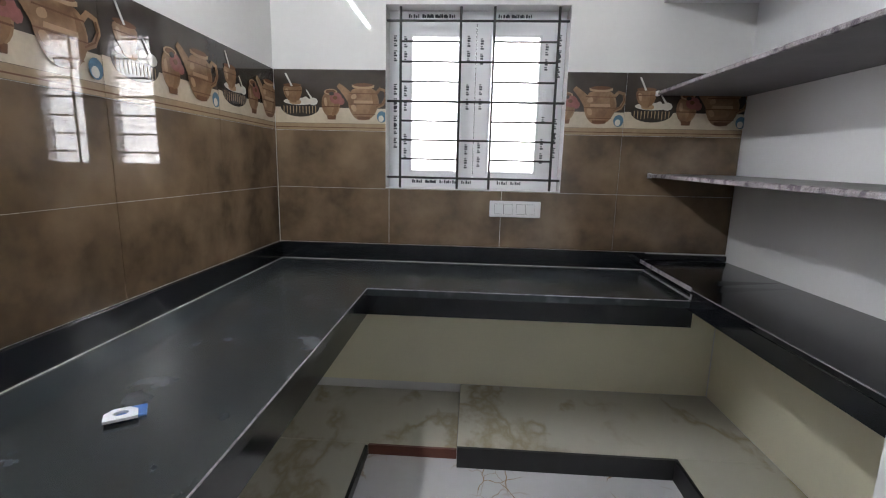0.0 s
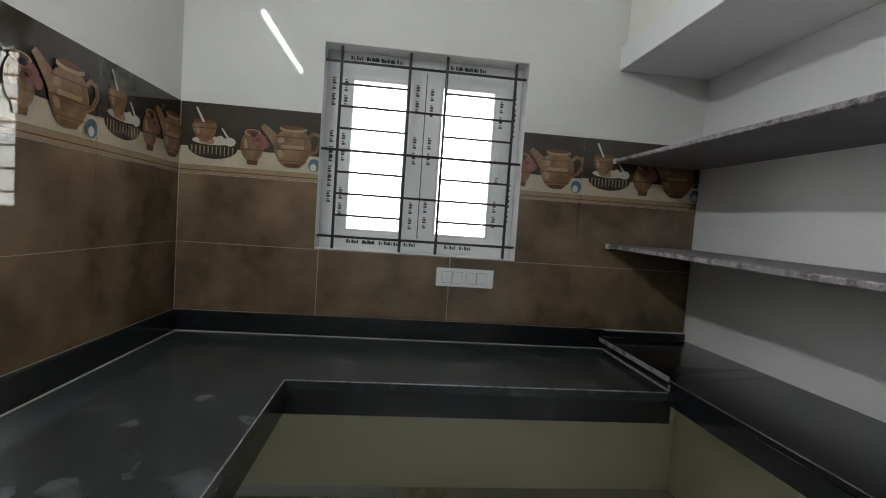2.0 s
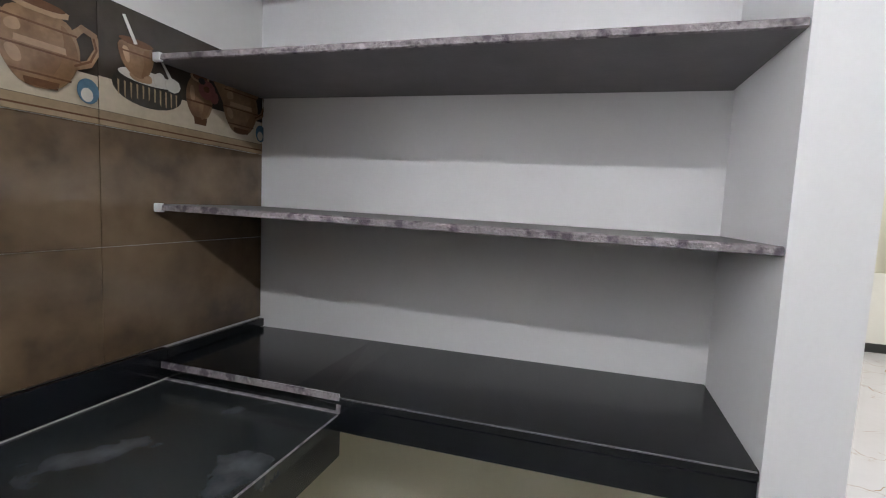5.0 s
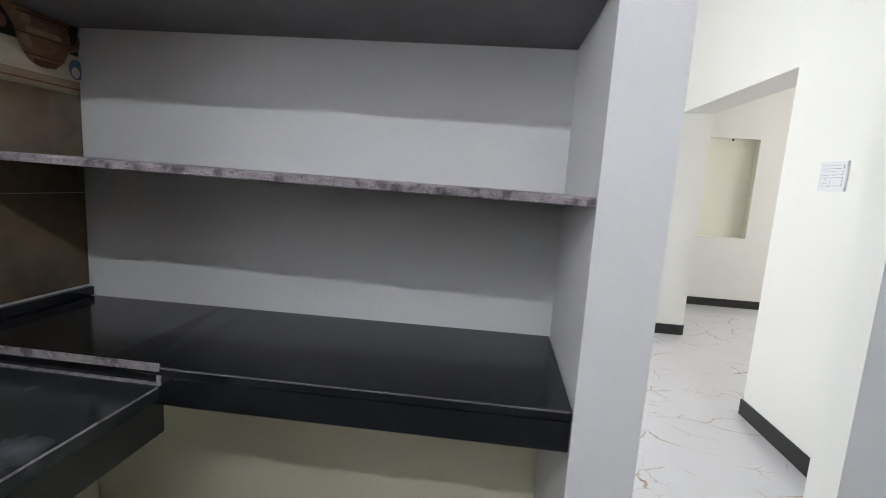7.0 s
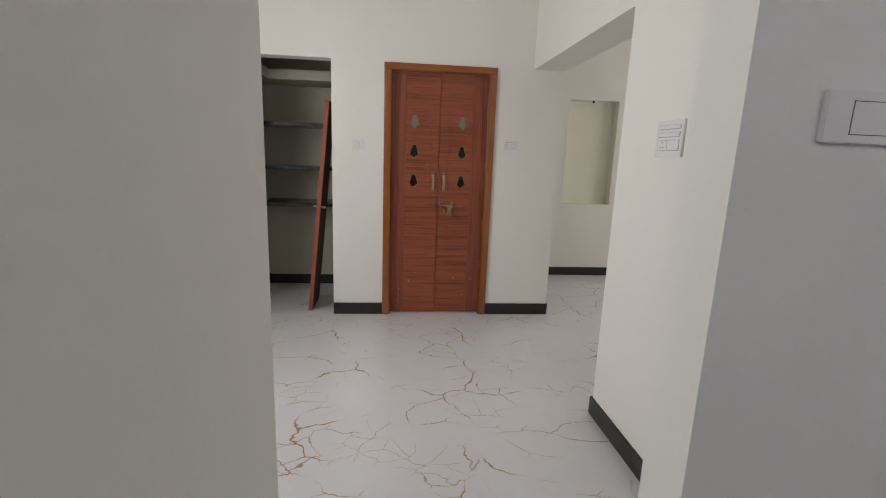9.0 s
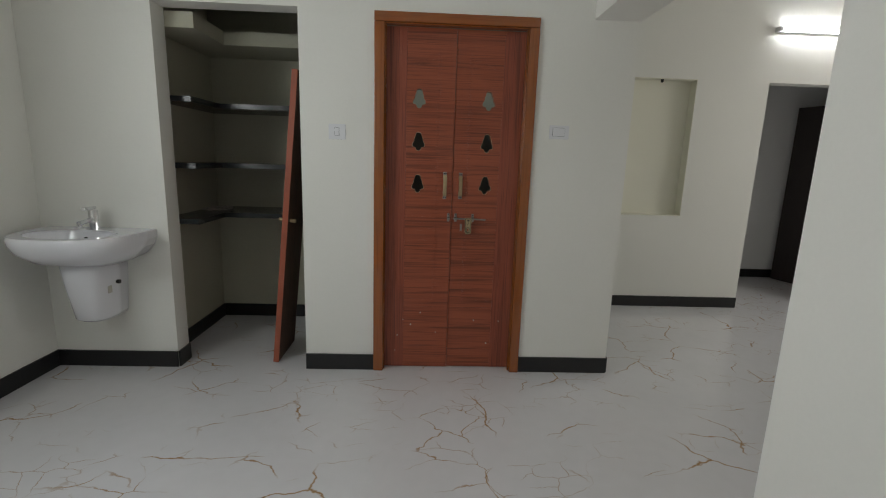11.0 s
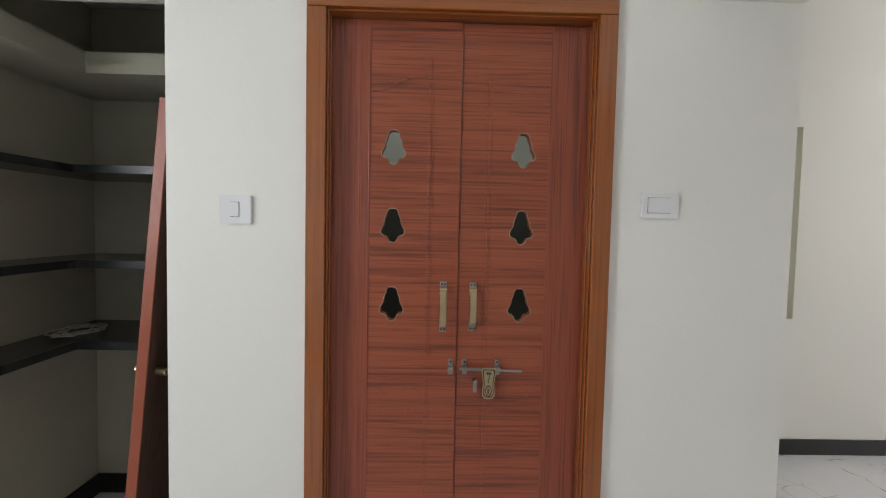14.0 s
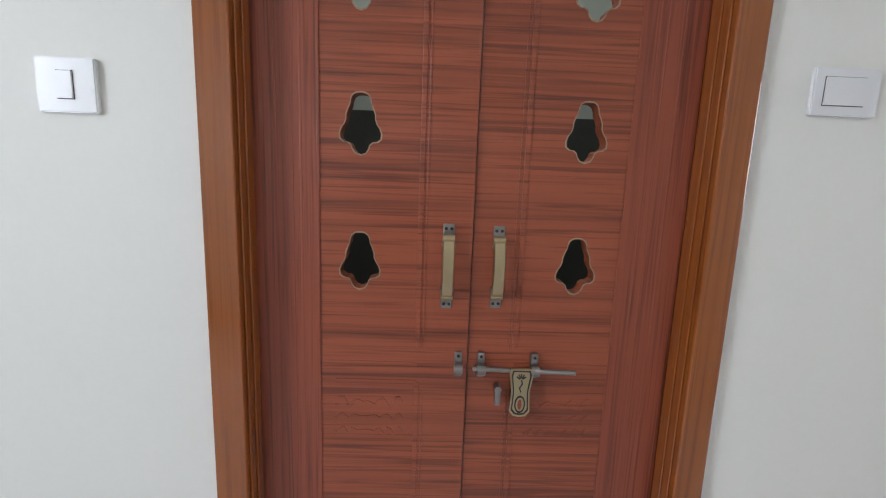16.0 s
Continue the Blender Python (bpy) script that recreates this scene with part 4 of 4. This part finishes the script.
# tube lights
def tube_light(name, label, m, material):
    """A 1.2 m tube on a batten, along local y, facing local +x."""
    t = thing(name, label, "tube light")
    part("batten", box(0.0, 0.03, -0.62, 0.62, -0.02, 0.02, 0.004), PLASTIC, t)
    part("tube", rod((0.05, -0.59, 0), (0.05, 0.59, 0), 0.013, 16), material, t, "lit white tube")
    for y in (-0.605, 0.605):
        part("end_cap", box(0.02, 0.066, y - 0.015, y + 0.015, -0.018, 0.018, 0.004), PLASTIC, t)
    t.matrix_basis = m
    return t


tube_light("tube_light", "lit white fluorescent tube on the kitchen wall", pose(XL + 0.001, 1.42, 2.63), TUBE_K)
tube_light("tube_light", "lit white fluorescent tube on the living room wall", pose(XF - 0.001, -2.76, 2.5, 0, 0, 180), TUBE_L)

# conduit ends on the window wall
for x, r, m, lab in ((0.331, 0.026, PLASTIC, "white plastic water pipe stub in wall"), (-0.213, 0.014, BRASS, "brass pipe stub in wall")):
    p = thing("pipe_stub", lab, "pipe")
    part("collar", sheet([ring(x, 2.636, r + 0.006, r + 0.006), ring(x, 2.636, r * 0.55, r * 0.55)], 0.0005, 0.022, on_window_wall), m, p)
    part("bore", sheet([ring(x, 2.636, r * 0.55, r * 0.55)], 0.0005, 0.003, on_window_wall), GAP, p)
vent = thing("vent_sleeve", "white round exhaust hole sleeve through the wall", "vent")
part("sleeve", sheet([ring(-0.42, 2.93, 0.1175, 0.1175, 32), ring(-0.42, 2.93, 0.108, 0.108, 32)], 0.004, -0.2, on_window_wall), PLASTIC, vent)
part("film", sheet([ring(-0.42, 2.93, 0.1075, 0.1075, 32)], -0.02, -0.0205, on_window_wall), FILM, vent, "milky plastic film over the hole")

# small clip left on the counter
clip = thing("plastic_clip", "small white and blue plastic clip on the counter", "clip")
base = Matrix.Translation((-0.51, 1.225, 0.8225)) @ Matrix.Rotation(0.6, 4, "Z")
b1 = sheet([[(-0.03, -0.02), (0.03, -0.02), (0.03, 0.012), (0.014, 0.028), (-0.014, 0.028), (-0.03, 0.012)], ring(0, 0.005, 0.014, 0.011, 14)], 0.006, 0.012, lambda u, v, d: (u, v, d))
b1.transform(base)
part("body", b1, PLASTIC, clip)
b2 = box(-0.022, 0.045, -0.006, 0.041, 0.0, 0.0055, 0.0015)
b2.transform(base)
part("base", b2, BLUE, clip, "blue plastic underside")

# ---- store: shelves and the loose shutter ----
for z in (0.9, 1.24, 1.63):
    s = thing("store_shelf", "dark stone L-shaped shelf slab in the store", "shelf", "store shelves")
    part("slab", sheet([[(XD + 0.15, 2.467), (XD + 0.15, 2.24), (5.3, 2.24), (5.3, 1.39), (5.732, 1.39), (5.732, 2.467)]], z - 0.03, z, lambda u, v, d: (u, v, d)), GRANITE_DUSTY, s)
    part("front_edge", box(XD + 0.15, 5.2995, 2.232, 2.2395, z - 0.031, z + 0.001), GRANITE_DUSTY, s, "rough stone edge")
    part("front_edge", box(5.292, 5.2995, 1.39, 2.2315, z - 0.031, z + 0.001), GRANITE_DUSTY, s, "rough stone edge")
structure("store_loft", sheet([[(XD + 0.133, 2.467), (XD + 0.133, 2.18), (5.3, 2.18), (5.3, 1.39), (5.732, 1.39), (5.732, 2.467)]], 2.0, 2.085, lambda u, v, d: (u, v, d)), STORE_DIM, "cream painted loft slab in the store, shade in its colour", "loft")
structure("store_ceiling", box(XD + 0.133, 5.732, 1.388, 2.467, 2.45, 2.5), CEIL, "low store ceiling", "ceiling")
clutter = thing("wire_coil", "loose coil of pale wire on the store shelf", "wire")
bm = bmesh.new()
rnd = random.Random(7)
prev = None
for i in range(90):
    a = i * 0.42
    r = 0.07 + 0.03 * math.sin(i * 0.7)
    q = (5.45 + r * math.cos(a) * 1.4, 2.345 + r * math.sin(a), 0.906 + 0.012 * abs(math.sin(i * 1.3)))
    if prev:
        add_rod(bm, prev, q, 0.0022, 5)
    prev = q
part("strand", bm, PALE, clutter)

shutter = thing("door_shutter", "loose red-brown door shutter leaning in the store opening", "door")
M = Matrix.Translation((4.85, 1.785, 0.0)) @ Matrix.Rotation(math.atan2(0.172, 1.8), 4, "X")
for nm, b, m, lab in (("face", box(0.0, 0.36, 0.0, 0.003, 0.004, 1.8), LAM_V, ""), ("core", box(0.0, 0.36, -0.028, -0.0002, 0.004, 1.8), PLY, "stained raw plywood back"), ("edge_lipping", box(-0.006, -0.0002, -0.03, 0.004, 0.004, 1.8, 0.001), RIDGE, "red-brown edge strip")):
    b.transform(M)
    part(nm, b, m, shutter, lab)
for y in (-0.045, 0.02):
    b = rod((0.05, y - 0.018, 0.92), (0.05, y + 0.018, 0.92), 0.012, 12)
    b.transform(M)
    part("knob", b, BRASS, shutter, "brass knob")

# ---- wash basin ----
basin = thing("wash_basin", "white ceramic wall-hung wash basin with half pedestal", "wash basin")
BY = 2.735


def basin_ring(w, d, z, n=28, shift=0.0):
    """Half-oval outline standing off the wall."""
    pts = []
    for i in range(n + 1):
        a = math.pi * i / n
        ca, sa = math.cos(a), math.sin(a)
        pts.append((XD - 0.002 - d * abs(sa) ** 0.55, BY + shift - w / 2 * math.copysign(abs(ca) ** 0.7, ca), z))
    return pts


outer = [basin_ring(0.30, 0.22, 0.66), basin_ring(0.46, 0.36, 0.70), basin_ring(0.57, 0.43, 0.76), basin_ring(0.60, 0.45, 0.80), basin_ring(0.605, 0.455, 0.835), basin_ring(0.595, 0.448, 0.846)]
ob = part("bowl", loft(outer, (True, False)), CERAMIC, basin)
rim = bmesh.new()
o = [(p[0], p[1]) for p in basin_ring(0.595, 0.448, 0)]
i_ = [(XD - 0.255 + 0.145 * math.cos(2 * math.pi * k / 28), BY + 0.225 * math.sin(2 * math.pi * k / 28)) for k in range(28)]
part("deck", sheet([o, i_], 0.838, 0.8465, lambda u, v, d: (u, v, d)), CERAMIC, basin)
part("basin_inside", loft([[(XD - 0.255 + 0.145 * s * math.cos(2 * math.pi * k / 28), BY + 0.225 * s * math.sin(2 * math.pi * k / 28), z) for k in range(28)] for s, z in ((1.0, 0.838), (0.9, 0.79), (0.65, 0.75), (0.2, 0.735))], (False, True)), CERAMIC, basin)
part("overflow_hole", rod((XD - 0.118, BY + 0.02, 0.80), (XD - 0.124, BY + 0.02, 0.80), 0.010, 14), GAP, basin)
ped = [[(x * 1.0, y, z) for x, y, z in basin_ring(w, d, z, 18)] for w, d, z in ((0.17, 0.20, 0.34), (0.19, 0.23, 0.36), (0.22, 0.27, 0.55), (0.24, 0.29, 0.69))]
part("half_pedestal", loft(ped), CERAMIC, basin)
part("fixing_bolt", rod((XD - 0.1, BY - 0.125, 0.55), (XD - 0.1, BY - 0.10, 0.55), 0.012, 12), GAP, basin)
part("sticker", box(XD - 0.175, XD - 0.145, BY - 0.108, BY - 0.1045, 0.5, 0.54), PALE, basin, "small pale sticker")
basin.matrix_basis = pose(0, -0.03, 0.015)
tap = thing("basin_tap", "chrome single-lever tap standing on the basin", "tap")
part("body", rod((XD - 0.075, BY + 0.0, 0.8465), (XD - 0.075, BY, 0.955), 0.024, 18), CHROME, tap)
part("spout", rod((XD - 0.085, BY, 0.905), (XD - 0.19, BY, 0.893), 0.013, 14), CHROME, tap)
part("aerator", rod((XD - 0.182, BY, 0.897), (XD - 0.182, BY, 0.872), 0.011, 14), CHROME, tap)
part("lever", box(XD - 0.15, XD - 0.06, BY - 0.013, BY + 0.013, 0.96, 0.976, 0.004), CHROME, tap)

tap.matrix_basis = pose(0, -0.03, 0.015)

# ---- living room: hook and dark door ----
hook = thing("lamp_point", "small bare lamp holder in the wall recess", "lamp holder")
part("holder", rod((XF + 0.04, -1.22, 2.0745), (XF + 0.04, -1.22, 2.045), 0.012, 10), IRON, hook)
dd = thing("bedroom_door", "very dark brown door standing open", "door")
D = Matrix.Translation((7.42, -3.45, 0.0)) @ Matrix.Rotation(math.atan2(-0.25, -0.95), 4, "Z")
b = box(0.0, 0.95, -0.018, 0.018, 0.008, 2.03, 0.003)
b.transform(D)
part("leaf", b, DARK_DOOR, dd)
b = box(0.8, 0.9, -0.05, -0.018, 0.98, 1.0, 0.005)
b.transform(D)
part("lever_handle", b, STEEL, dd)

# hall window and a made-up living window, out of sight behind the walk
for nm, x0, x1, z0, z1, y in (("window_2", 2.5, 3.4, 1.1, 2.35, YH), ("added_window_3", 3.8, 5.4, 1.1, 2.3, -4.8)):
    w = tagged(new(nm), "unseen white plastic window with iron bars", "window", kind="structure")
    part("window_frame", frame_bm(x0 + 0.002, x1 - 0.002, z0 + 0.002, z1 - 0.002, 0.06, y + 0.08, y + 0.14), UPVC, w)
    for k in range(1, 4):
        x = x0 + (x1 - x0) * k / 4
        part("upright_bar", rod((x, y + 0.05, z0 + 0.001), (x, y + 0.05, z1 - 0.001), 0.006, 6), IRON, w)

# ---- wall tiles last ----
HOLE = (WX0 - 0.001, WX1 + 0.001, WZ0 - 0.001, WZ1 + 0.001)
tiling(wall_window, on_window_wall, [(XL + 0.005, -0.252), (-0.252, 0.358), (0.358, 0.966), (0.966, XN - 0.001)], HOLE, "north")
tiling(wall_left, on_left_wall, [(-0.073, 0.50), (0.50, 1.11), (1.11, 1.722), (1.722, 2.335), (2.335, YW - 0.006)], None, "west")
